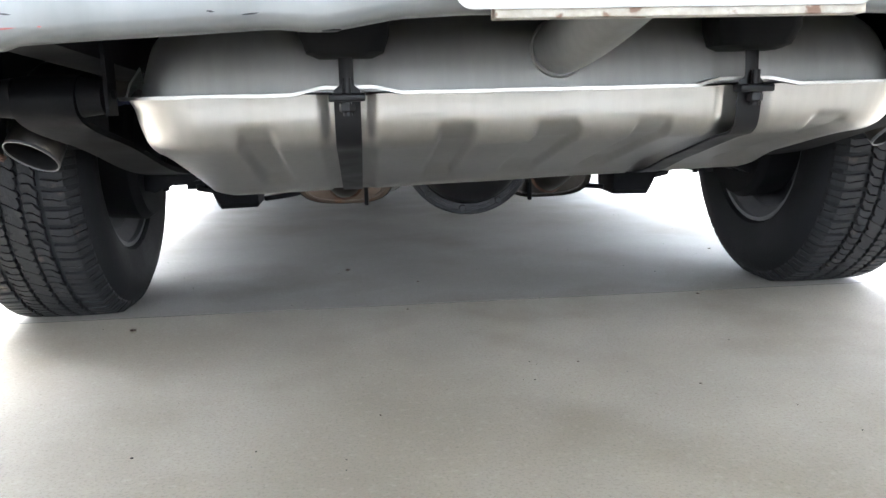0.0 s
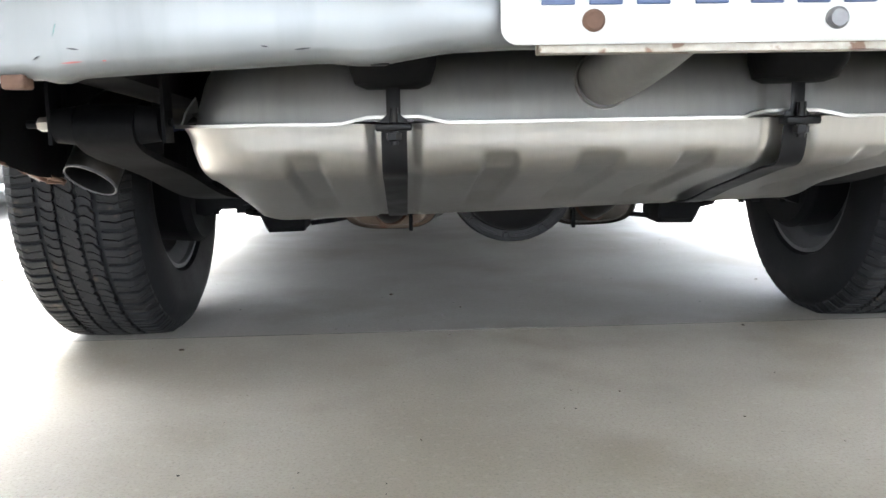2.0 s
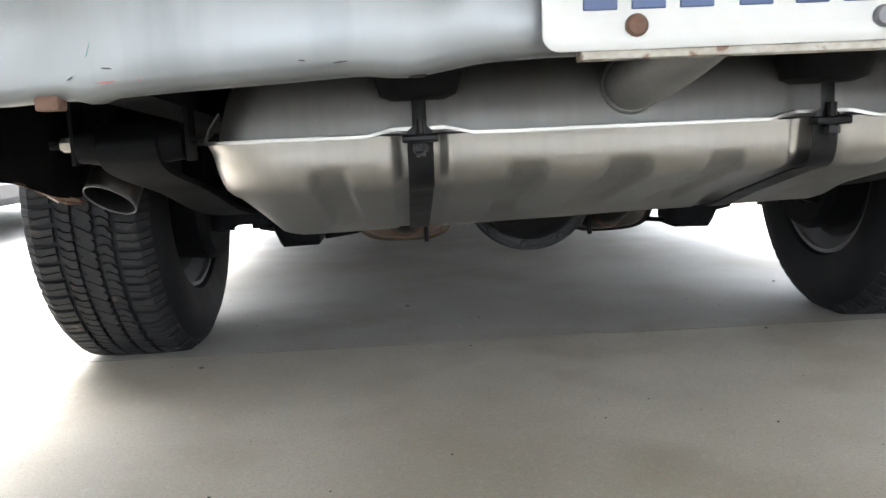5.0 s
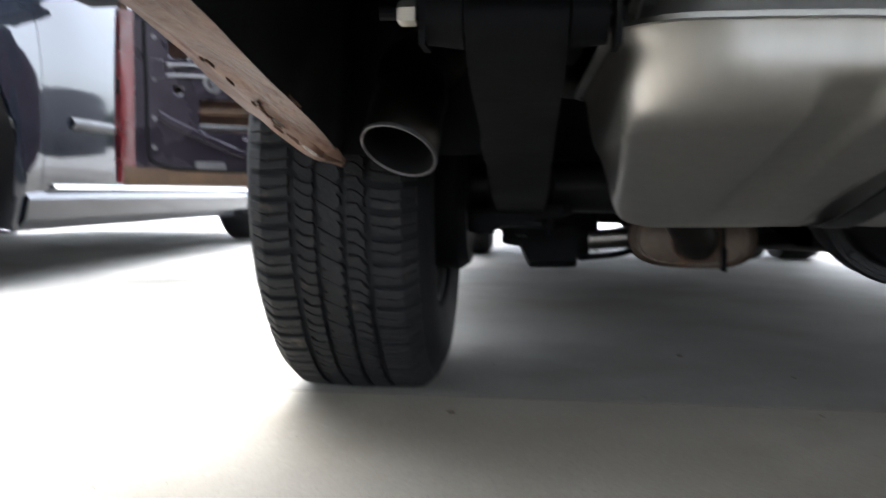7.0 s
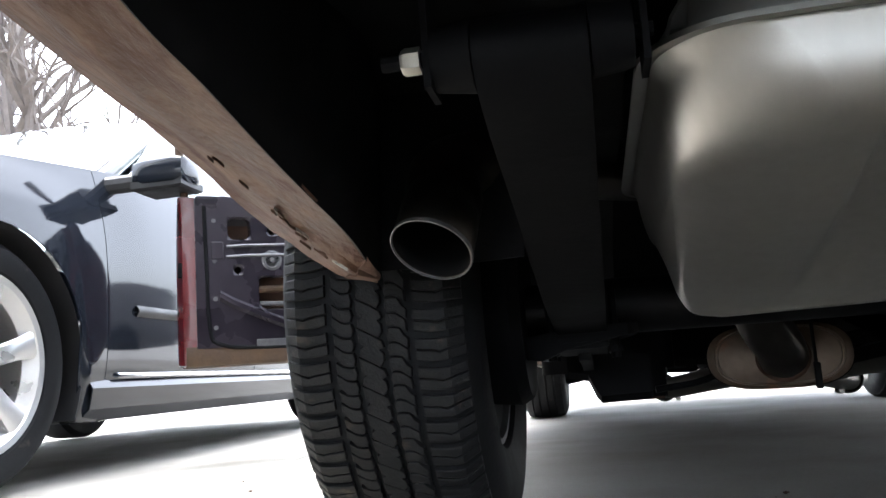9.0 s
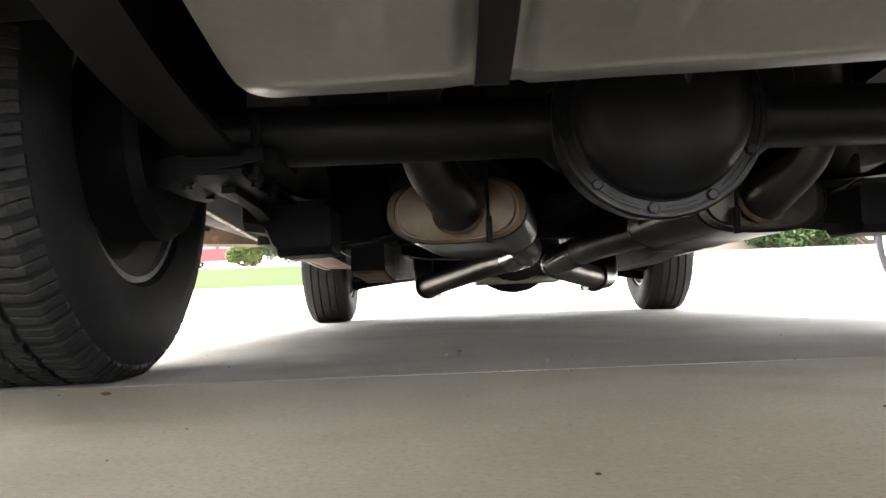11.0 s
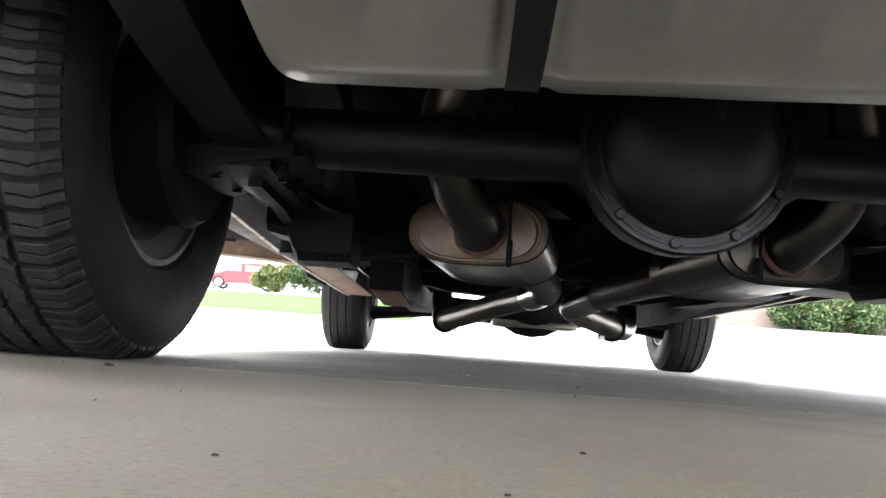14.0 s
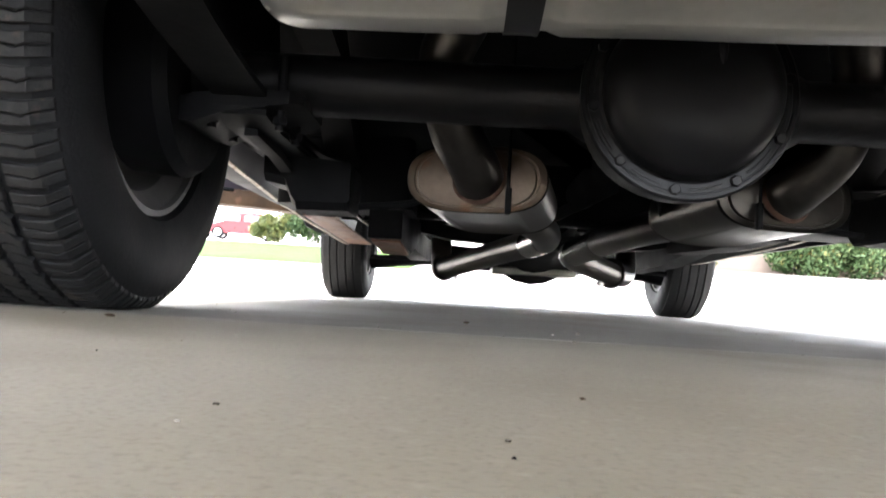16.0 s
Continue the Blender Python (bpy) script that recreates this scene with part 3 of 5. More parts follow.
# rear panel with its rolled lower edge
rows = []
for x in np.linspace(-0.78, 0.82, 160):
    zb = float(np.interp(x, [-0.78, -0.5, -0.45, -0.432, -0.417, -0.36, -0.3, -0.24, -0.215, -0.20, -0.18, -0.15, -0.1, 0.2, 0.3, 0.5, 0.82], [0.447, 0.4435, 0.446, 0.4415, 0.4465, 0.4495, 0.452, 0.455, 0.4525, 0.4525, 0.456, 0.461, 0.463, 0.461, 0.457, 0.445, 0.45]))
    bow = -1.09 + 0.10 * max(0, abs(x - CX) / 0.8 - 0.55) ** 2 * 4
    dent = 0.004 * noise.noise((x * 5, 0.3, 0)) + (0.006 * math.exp(-((x + 0.47) / 0.05) ** 2))
    tri_ = max(0, 1 - abs(x + 0.155 + 0.0) / 0.035)
    rec = 0.012 / (1 + math.exp(-(x + 0.155) / 0.01)) / (1 + math.exp((x - 0.235) / 0.01))
    rows.append([(x, bow + 0.05, zb + 0.012), (x, bow + 0.025, zb - 0.001), (x, bow + 0.008, zb), (x, bow + 0.003, zb + 0.004), (x, bow + 0.001, zb + 0.010), (x, bow + dent, zb + 0.03), (x, bow + dent + rec - 0.004 * tri_, zb + 0.06), (x, bow - 0.006 + rec * 1.3 - 0.014 * max(0, 1 - abs(x + 0.175) / 0.04), 0.545),
                 (x, bow - 0.012 + rec * 1.5, 0.62), (x, bow - 0.012 + rec, 0.72), (x, bow + 0.0, 0.80), (x, bow + 0.03, 0.88)])
rear = part("rear_panel", strip(rows, 0.003), SILVER, car, "dirty silver rear panel with runs and small dents", angle=85)
surface = rows


def panel_y(x, z):
    row = min(surface, key=lambda r: abs(r[0][0] - x))
    outer = [p for p in row if p[1] <= row[3][1]]
    return float(np.interp(z, [p[2] for p in outer], [p[1] for p in outer]))


GREEN_MARK = material("green_scuff", (0.05, 0.16, 0.14), (0.08, 0.2, 0.17), 0.6, 0, 60, 300)
RED_MARK = material("red_scuff", (0.25, 0.06, 0.05), (0.32, 0.09, 0.08), 0.6, 0, 60, 300)
for x, z, ln, a, m in ((-0.428, 0.478, 0.010, 70, GREEN_MARK), (-0.418, 0.4555, 0.016, 4, RED_MARK), (-0.417, 0.465, 0.009, -6, STRAP), (-0.443, 0.459, 0.006, 30, STRAP), (-0.254, 0.463, 0.013, 5, STRAP), (-0.281, 0.465, 0.006, -8, STRAP), (-0.395, 0.4565, 0.003, 0, RED_MARK)):
    ca, sa = math.cos(radians(a)) * ln / 2, math.sin(radians(a)) * ln / 2
    part("scratch", strip([[(x + ca * t, panel_y(x, z + sa * t) - 0.0006, z + sa * t - h * (1 - t * t)), (x + ca * t, panel_y(x, z + sa * t) - 0.0006, z + sa * t + h * (1 - t * t))] for t in np.linspace(-0.98, 0.98, 6) for h in (0.0006,)], 0.0005), m, rear)
part("bump_stop", box(-0.470, -0.453, -1.088, -1.070, 0.4375, 0.448, 0.002), RUSTY, rear, "small rusty block under the panel")
part("bolt", hexhead((-0.2, -1.07, 0.4545), (0, 0, -1), 0.008, 0.003), STRAP, rear, "dark bolt head")

# licence plate: the characters are plain bars
PX, PZ, PY = 0.040, 0.462, -1.108
loops = []
for ins, yy in ((0.0, PY + 0.002), (0.0, PY), (0.004, PY - 0.0015), (0.010, PY - 0.0015), (0.013, PY + 0.0003)):
    loops.append([(x, yy, z) for x, z, _ in rounded(PX - 0.1525 + ins, PX + 0.1525 - ins, PZ + ins, PZ + 0.152 - ins, 0.012, 0)])
plate = part("license_plate", loft(loops), PLATE, car, "white stamped metal plate with blue markings")
for i, x in enumerate((-0.112, -0.078, -0.044, -0.002, 0.038, 0.072, 0.106)):
    part("marking", box(PX + x - 0.012, PX + x + 0.012, PY - 0.0012, PY + 0.003, PZ + 0.027, PZ + 0.100, 0.0008), PLATE_BLUE, plate, "plain blue bar")
for x, m in ((-0.087, RUSTY), (0.089, DULL_METAL)):
    part("screw", turned([(-0.005, 0.0), (-0.005, 0.006), (-0.003, 0.008), (0.002, 0.008)], (PX + x, PY, PZ + 0.016), "y", 16), m, plate, "slotted screw")
part("plate_bracket", box(PX - 0.125, PX + 0.148, PY + 0.003, PY + 0.022, PZ - 0.006, PZ + 0.003, 0.001), SCUFFED, car, "chipped metal edge under the plate")

# fuel tank
TX, TXW = 0.026, 0.468


def tank_ring(z, w, ya, yb, r):
    return [Vector(p) for p in rounded(TX - w, TX + w, ya, yb, r, z, 8)]


def denser(loops, n):
    out = []
    cols = [smooth_path([lp[i] for lp in loops], n) for i in range(len(loops[0]))]
    return [[c[k] for c in cols] for k in range(len(cols[0]))]


def subdivide_loop(loop):
    out = []
    for i, (a, b) in enumerate(zip(loop, loop[1:] + loop[:1])):
        k = 24 if i % 9 == 8 else 1
        if i % 18 == 8:
            k = 320
        out += [a.lerp(b, q / k) for q in range(k)]
    return out


def tilt(x, z):
    """The underside of the tank rises a little towards the car's other side."""
    return 0.024 * (x + 0.40) * min(1, max(0, (0.37 - z) / 0.08))


def channels(v, lower):
    """The straps lie in shallow channels of the tank; ribs stiffen its sloping face."""
    for sx in (-0.193, 0.268):
        d = abs(v.x - sx)
        dip = (0.007 if lower else 0.003) * (1 - min(1, max(0, (d - 0.022) / 0.012)))
        if v.y < -0.4:
            v.y += dip * 0.9
        if lower and v.z < 0.4:
            v.z += dip * 0.7
    if lower:
        face = min(1, max(0, (0.374 - v.z) / 0.020)) * min(1, max(0, (v.z - 0.282) / 0.006))
        for rx, half in ((-0.297, 0.020), (-0.069, 0.021), (0.049, 0.026), (0.162, 0.021), (0.378, 0.021)):
            d = abs(v.x - rx)
            k = face * (1 - min(1, max(0, (d - half + 0.004) / 0.007))) * (1 if v.y < -0.41 else 0)
            v.z += 0.009 * k
            v.y += 0.004 * k
    v.z += tilt(v.x, v.z) if lower else 0
    v.z += 0.0012 * noise.noise(v * 9) * (1 if lower else 0.5)
    v.y += 0.0012 * noise.noise(v * 7 + Vector((3, 1, 2)))
    return v


lower = [tank_ring(0.408, TXW, -0.752, -0.268, 0.058), tank_ring(0.397, TXW - 0.004, -0.750, -0.268, 0.066), tank_ring(0.374, TXW - 0.006, -0.746, -0.27, 0.078), tank_ring(0.355, TXW - 0.009, -0.736, -0.272, 0.088),
         tank_ring(0.344, TXW - 0.012, -0.716, -0.280, 0.094), tank_ring(0.337, TXW - 0.015, -0.685, -0.292, 0.094), tank_ring(0.315, TXW - 0.021, -0.600, -0.312, 0.088), tank_ring(0.284, TXW - 0.029, -0.478, -0.345, 0.060), tank_ring(0.268, TXW - 0.042, -0.428, -0.366, 0.028),
         tank_ring(0.262, TXW - 0.066, -0.418, -0.386, 0.012)]
loops = [subdivide_loop(lp) for lp in lower]
loops = denser(loops, 4)
bm = loft([[channels(v.copy(), True) for v in lp] for lp in loops])
tank = part("fuel_tank", bm, TANK, car, "bare silver steel fuel tank, slightly dented", angle=60)
upper = [tank_ring(0.4105, TXW - 0.014, -0.738, -0.280, 0.045), tank_ring(0.44, TXW - 0.020, -0.735, -0.285, 0.05), tank_ring(0.475, TXW - 0.030, -0.722, -0.295, 0.06), tank_ring(0.505, TXW - 0.06, -0.69, -0.32, 0.07), tank_ring(0.518, TXW - 0.10, -0.65, -0.36, 0.06)]
bm = loft([[channels(v.copy(), False) for v in lp] for lp in denser([subdivide_loop(lp) for lp in upper], 4)])
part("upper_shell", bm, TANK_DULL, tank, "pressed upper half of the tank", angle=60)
for s in (-1, 1):
    part("drain_boss", turned([(-0.003, 0.0005), (-0.003, 0.003), (-0.007, 0.006), (-0.004, 0.010), (0.006, 0.014)], (TX + s * 0.421, -0.405, 0.276 + tilt(s * 0.42, 0.276)), "z", 20), TANK, tank, "small pressed boss")
rim_loops = []
for off, z in ((0.004, 0.4065), (0.010, 0.4068), (0.010, 0.4105), (-0.006, 0.4108)):
    lp = subdivide_loop(tank_ring(z, TXW + off, -0.752 - off, -0.268 + off, 0.058 + off))
    for v in lp:
        for sx in (-0.193, 0.268):
            if v.y < -0.6:
                d = abs(v.x - sx)
                k = 1 - min(1, max(0, (d - 0.03) / 0.03))
                v.z += 0.007 * k
                v.y += 0.008 * k
        v.z += 0.0006 * noise.noise(v * 30)
    rim_loops.append(lp)
part("seam_flange", loft(rim_loops, True, False), TANK, tank, "welded seam flange")

for s in (-1, 1):
    xx = TX + s * TXW
    rows = [[Vector((xx - s * 0.006 + s * 0.010 * t, y, 0.4105)), Vector((xx - s * 0.010, y + 0.004, 0.425)), Vector((xx - s * 0.022, y + 0.008, 0.411 + 0.032 * (1 - t)))] for t, y in ((0, -0.735), (0.5, -0.72), (1.0, -0.69))]
    part("corner_gusset", strip(rows, 0.002), TANK, tank, "bent corner of the seam flange")
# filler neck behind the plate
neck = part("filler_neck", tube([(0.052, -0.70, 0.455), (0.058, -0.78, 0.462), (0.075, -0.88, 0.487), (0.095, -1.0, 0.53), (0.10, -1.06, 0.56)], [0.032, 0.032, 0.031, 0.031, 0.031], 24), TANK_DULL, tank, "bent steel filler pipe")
part("weld_ring", turned([(-0.003, 0.032), (-0.004, 0.034), (0.0, 0.0352), (0.004, 0.0345)], (0.052, -0.735, 0.455), "y", 28), TANK, neck, "rough weld bead")

# straps of the tank with their hangers
for sx in (-0.193, 0.268):
    w = 0.0145
    line = smooth_path([(sx, -0.765, 0.475), (sx, -0.768, 0.43), (sx, -0.766, 0.395), (sx, -0.752, 0.352), (sx, -0.70, 0.337), (sx, -0.585, 0.303), (sx, -0.47, 0.271), (sx, -0.412, 0.2605), (sx, -0.385, 0.262), (sx, -0.358, 0.272), (sx, -0.332, 0.292), (sx, -0.298, 0.33), (sx, -0.265, 0.40)], 6)
    line = [p + Vector((0, 0, tilt(p.x, p.z))) for p in line]
    rows = []
    for p in line:
        half = w * (0.55 if p.z > 0.415 and p.y < -0.7 else 1.0)
        rows.append([p + Vector((dx * half, (0.0015 if abs(dx) == 1 else 0), 0)) for dx in (-1, -0.5, 0.5, 1)])
    sp = part("tank_strap", strip(rows, 0.003), STRAP, car, "black painted steel strap")
    part("bracket", box(sx - 0.020, sx + 0.020, -0.785, -0.762, 0.400, 0.409, 0.002), STRAP, sp, "bent black bracket")
    part("bolt", tube([(sx, -0.777, 0.385), (sx, -0.777, 0.425)], 0.005, 10), STRAP, sp)
    part("nut", hexhead((sx, -0.777, 0.398), (0, 0, -1), 0.009, 0.009), STRAP, sp)
    bm = loft([[Vector(p) for p in rounded(sx - a, sx + a, -0.80 + b, -0.72, 0.02, z, 5)] for z, a, b in ((0.447, 0.030, 0.02), (0.452, 0.042, 0.01), (0.47, 0.048, 0.0), (0.53, 0.05, 0.0))])
    part("strap_hanger", bm, BLACK, car, "black pressed hanger under the boot floor")

# boot floor, wheel houses, floor pan
rows = []
for y in np.linspace(-1.06, 0.42, 40):
    z = 0.53 + 0.06 * min(1, max(0, (y + 0.35) / 0.3))
    rows.append([(x, y, z + 0.006 * math.sin(x * 40) * (1 if abs(x) < 0.5 else 0)) for x in np.linspace(-0.80, 0.84, 44)])
part("boot_floor", strip(rows, 0.003), BLACK, car, "black painted ribbed boot floor")
rows = []
for y in np.linspace(0.40, 3.4, 60):
    z = 0.59 - 0.25 * min(1, (y - 0.40) / 0.22)
    rows.append([(x, y, z + (0.05 + 0.06 * min(1, max(0, (y - 0.9)))) * math.exp(-((x - CX * 0.5) / 0.13) ** 2) + 0.005 * math.sin(x * 46)) for x in np.linspace(-0.76, 0.80, 60)])
part("floor_pan", strip(rows, 0.003), BLACK, car, "black undercoated floor pan with ribs")
for s in (-1, 1):
    xo = CX * 0.5 + s * 0.89
    xi = CX * 0.5 + s * 0.60
    for c, r in ((0.0, 0.40), (2.82, 0.38)):
        rows = []
        for a in np.linspace(math.pi - (0.30 if c < 1 else 0.0), -0.02, 26):
            rows.append([(xi, c + r * math.cos(a), 0.33 + r * math.sin(a)), (xo, c + r * math.cos(a), 0.33 + r * math.sin(a))])
        wh = part("wheel_house", strip(rows, 0.003), BLACK, car, "black inner wheel arch")
        bm = bmesh.new()
        vs = [bm.verts.new((xi, c + r * math.cos(a), 0.33 + r * math.sin(a))) for a in np.linspace(math.pi - (0.30 if c < 1 else 0.0), 0, 24)]
        bm.faces.new(vs)
        thicken(bm, 0.004)
        part("inner_skin", bm, BLACK, wh)
    # sill with its pinch seam
    xs_ = CX * 0.5 + s * 0.80
    sill = part("rocker_sill", loft([[(xs_ + s * dx, y, z) for dx, z in ((-0.055, 0.322), (-0.03, 0.300), (0.03, 0.290), (0.085, 0.315), (0.09, 0.36), (-0.05, 0.36))] for y in (0.42, 1.0, 1.8, 2.42)]), BLACK, car, "black painted rocker sill")
    rows, inner = [], []
    for y in np.linspace(0.48, 2.4, 60):
        zb = float(np.interp(y, [0.48, 0.6, 1.0, 1.4, 2.2, 2.4], [0.296, 0.285, 0.262, 0.246, 0.228, 0.226])) + 0.002 * noise.noise((y * 9, 0, 0))
        rows.append([(s * 0.736, y, zb + 0.03), (s * 0.731, y, zb + 0.016), (s * 0.732, y, zb + 0.004), (s * 0.727, y, zb), (s * 0.7175, y, zb + 0.001)])
        inner.append([(s * 0.7165, y, zb + 0.003), (s * 0.706, y, zb + 0.014), (s * 0.690, y, 0.325)])
    part("pinch_seam", strip(rows, 0.003), SCUFFED, sill, "pale scuffed seam along the sill")
    # the right upstand is black: that side's shade is put into the colour
    part("inner_upstand", strip(inner, 0.002), DARK_SIDE if s < 0 else BLACK, sill, "dark inside of the sill, the right one blackened for shade")
    # frame rail and torque box
    part("frame_rail", loft([[(CX * 0.5 + s * (0.50 + dx), y, z + dz) for dx, dz in ((-0.03, -0.035), (0.03, -0.035), (0.03, 0.035), (-0.03, 0.035))] for y, z in ((-1.02, 0.50), (-0.45, 0.47), (-0.1, 0.50), (0.3, 0.46), (0.55, 0.33), (0.9, 0.30), (1.6, 0.29))]), BLACK, car, "black chassis rail")
    part("subframe_rail", loft([[(CX * 0.5 + s * (xo2 + dx), y, z + dz) for dx, dz in ((-0.035, -0.04), (0.035, -0.04), (0.035, 0.04), (-0.035, 0.04))] for y, z, xo2 in ((1.35, 0.26, 0.46), (1.7, 0.22, 0.44), (2.2, 0.21, 0.42), (2.9, 0.26, 0.40), (3.55, 0.30, 0.42))]), BLACK, car, "black front subframe rail")

# rear axle
axle = part("rear_axle", turned([(-0.64, 0.040), (-0.63, 0.040), (-0.14, 0.040), (-0.12, 0.052), (-0.10, 0.06), (0.12, 0.06), (0.14, 0.052), (0.16, 0.040), (0.66, 0.040)], (CX, 0, 0.308), "x", 28, caps=True), BLACK_GLOSS, car, "black painted rear axle tube")
part("differential_housing", turned([(-0.075, 0.127), (-0.03, 0.127), (0.03, 0.115), (0.10, 0.085), (0.2, 0.055), (0.24, 0.05)], (CX - 0.005, 0, 0.303), "y", 36, caps=True), BLACK_GLOSS, axle, "black cast differential housing")
cover = part("differential_cover", turned([(-0.076, 0.131), (-0.084, 0.131), (-0.088, 0.128), (-0.088, 0.1235), (-0.0868, 0.1228), (-0.0868, 0.1212), (-0.088, 0.1205), (-0.088, 0.110), (-0.091, 0.1065)] + [(-0.093 - 0.062 * math.sin(a) ** 0.8, 0.1055 * math.cos(a) ** 0.65 + 0.0005) for a in np.linspace(0.02, math.pi / 2 - 0.02, 12)] + [(-0.1555, 0.0004)], (CX - 0.005, 0, 0.303), "y", 48, caps=True), BLACK_GLOSS, axle, "domed black differential cover")
part("cover_rib", tube([(CX + 0.012, -0.108, 0.40), (CX + 0.012, -0.135, 0.375), (CX + 0.012, -0.150, 0.34), (CX + 0.012, -0.152, 0.32)], [0.008, 0.008, 0.007, 0.003], 10), BLACK_GLOSS, cover)
for k in range(10):
    a = radians(-97 + 36 * k)
    part("bolt", hexhead((CX - 0.005 + 0.118 * math.cos(a), -0.087, 0.303 + 0.118 * math.sin(a)), (0, -1, 0), 0.0072, 0.007), BLACK_GLOSS, cover)
    b = a + radians(18)
    bm = loft([[Vector((CX - 0.005 + r * math.cos(b + t), y, 0.303 + r * math.sin(b + t))) for r, y in ((0.1145, -0.0875), (0.1152, -0.0893), (0.1166, -0.0893), (0.1172, -0.0875))] for t in np.linspace(-0.17, 0.17, 8)])
    part("flange_rib", bm, BLACK_GLOSS, cover)
for s in (-1, 1):
    part("pinion_brace", loft([[Vector((CX + s * (0.01 + u), y, z + dz)) + Vector((0, dy, 0)) for dy, dz in ((-0.004, -0.012), (0.004, -0.012), (0.004, 0.012), (-0.004, 0.012))] for u, y, z in ((0.02, 0.22, 0.232), (0.05, 0.33, 0.219), (0.09, 0.47, 0.203), (0.10, 0.50, 0.200))]), BLACK_GLOSS, car, "black flat bar beside the differential")
    part("axle_brace", loft([[Vector((CX + s * u + dx, 0.02, z + dz)) for dx, dz in ((-0.012, -0.010), (0.012, -0.010), (0.012, 0.010), (-0.012, 0.010))] for u, z in ((0.21, 0.292), (0.17, 0.268), (0.115, 0.232))]), BLACK_GLOSS, axle, "black cast web of the axle")
part("drive_shaft", tube([(CX, 0.22, 0.30), (CX, 1.0, 0.295), (CX, 1.75, 0.29)], 0.036, 20, 2), BLACK, car, "black propeller shaft")

# leaf springs, shackles, plates and dampers
for s in (-1, 1):
    x = CX * 0.5 + s * 0.530
    spring = part("leaf_spring", strip([[p + Vector((-0.0325, 0, 0)), p + Vector((0.0325, 0, 0))] for p in smooth_path([(x, -0.728, 0.436), (x, -0.752, 0.432), (x, -0.770, 0.412), (x, -0.758, 0.390), (x, -0.70, 0.372), (x, -0.55, 0.345), (x, -0.3, 0.292), (x, 0.0, 0.266), (x, 0.3, 0.268), (x, 0.62, 0.30)], 8)], 0.008), BLACK, car, "black leaf spring")
    for lev, (ya, yb) in enumerate(((-0.085, 0.30), (-0.08, 0.22)), 1):
        pts = [Vector((x, y, float(np.interp(y, [-0.74, -0.55, -0.3, 0.0, 0.3, 0.62], [0.385, 0.345, 0.292, 0.266, 0.268, 0.30])) - 0.0085 * lev)) for y in np.linspace(ya, yb, 10)]
        part("leaf", strip([[p + Vector((-0.0325, 0, 0)), p + Vector((0.0325, 0, 0))] for p in pts], 0.007), BLACK, spring)
    part("spring_eye", turned([(-0.031, 0.008), (-0.031, 0.021), (0.031, 0.021), (0.031, 0.008)], (x, -0.745, 0.412), "x", 24), BLACK, spring)
    sh = part("shackle", turned([(-0.058, 0.019), (-0.034, 0.022), (-0.034, 0.010), (0.034, 0.010), (0.034, 0.022), (0.058, 0.019)], (x, -0.745, 0.412), "x", 20, caps=True), BLACK, car, "black rubber-bushed spring shackle")
    for dx in (-0.062, 0.062):
        rows = [[(x + dx, yy, 0.391), (x + dx, yy, 0.41), (x + dx, yy, 0.45), (x + dx * 0.95, yy, 0.50)] for e, yy in enumerate((-0.762, -0.728))]
        part("shackle_plate", strip(rows, 0.004), BLACK, sh, "thin bent shackle plate")
    part("nut", hexhead((x + s * 0.066, -0.745, 0.414), (s, 0, 0), 0.0085, 0.012), ZINC, sh, "bright zinc nut")
    part("bolt", tube([(x - s * 0.07, -0.745, 0.414), (x + s * 0.090, -0.745, 0.414)], 0.0048, 10), BLACK, sh)
    pl = part("spring_plate", loft([[(x + s * dx, y, z) for y, z in ((-0.085 + k, zb), (0.085 - k, zb), (0.085 - k, zt), (-0.085 + k, zt))] for dx, zb, zt, k in ((-0.075, 0.267, 0.279, 0.02), (-0.06, 0.264, 0.280, 0.0), (0.02, 0.250, 0.276, 0.0), (0.056, 0.236, 0.272, 0.0), (0.085, 0.241, 0.268, 0.015))]), BLACK, car, "black axle clamp plate")
    for dx in (-0.043, 0.043):
        for dy in (-0.05, 0.05):
            part("u_bolt", tube([(x + dx, dy, 0.236), (x + dx, dy, 0.33)], 0.006, 10), BLACK, pl)
            part("nut", hexhead((x + dx, dy, 0.252), (0, 0, -1), 0.010, 0.010), BLACK, pl)
    bar = part("traction_bar", loft([[(x + dx, y, z + dz) for dx, dz in ((-0.009, -0.006), (0.009, -0.006), (0.009, 0.006), (-0.009, 0.006))] for y, z in ((-0.02, 0.240), (0.12, 0.234), (0.30, 0.212))]), BLACK, car, "black steel bar under the spring")
    pad = loft([[(s * dx, y, z) for y, z in ((0.215, zb), (0.315, zb), (0.33, zb + 0.012), (0.33, zt), (0.20, zt), (0.20, zb + 0.012))] for dx, zb, zt in ((0.412, 0.169, 0.236), (0.416, 0.165, 0.240), (0.496, 0.163, 0.245), (0.503, 0.172, 0.247), (0.515, 0.200, 0.250), (0.548, 0.206, 0.252))])
    part("snubber", pad, BLACK, bar, "black rubber snubber pad")
    part("link_bar", tube([(s * 0.405, 0.262, 0.178), (s * 0.335, 0.268, 0.186), (s * 0.29, 0.275, 0.20)], 0.006, 10, 4), BLACK, bar, "black cross link beside the pad")
    part("damper", tube([(x + s * 0.117, -0.06, 0.27), (x + s * 0.085, -0.10, 0.58)], 0.025, 18, 1), SHOCK_BLUE, car, "blue tubular damper")
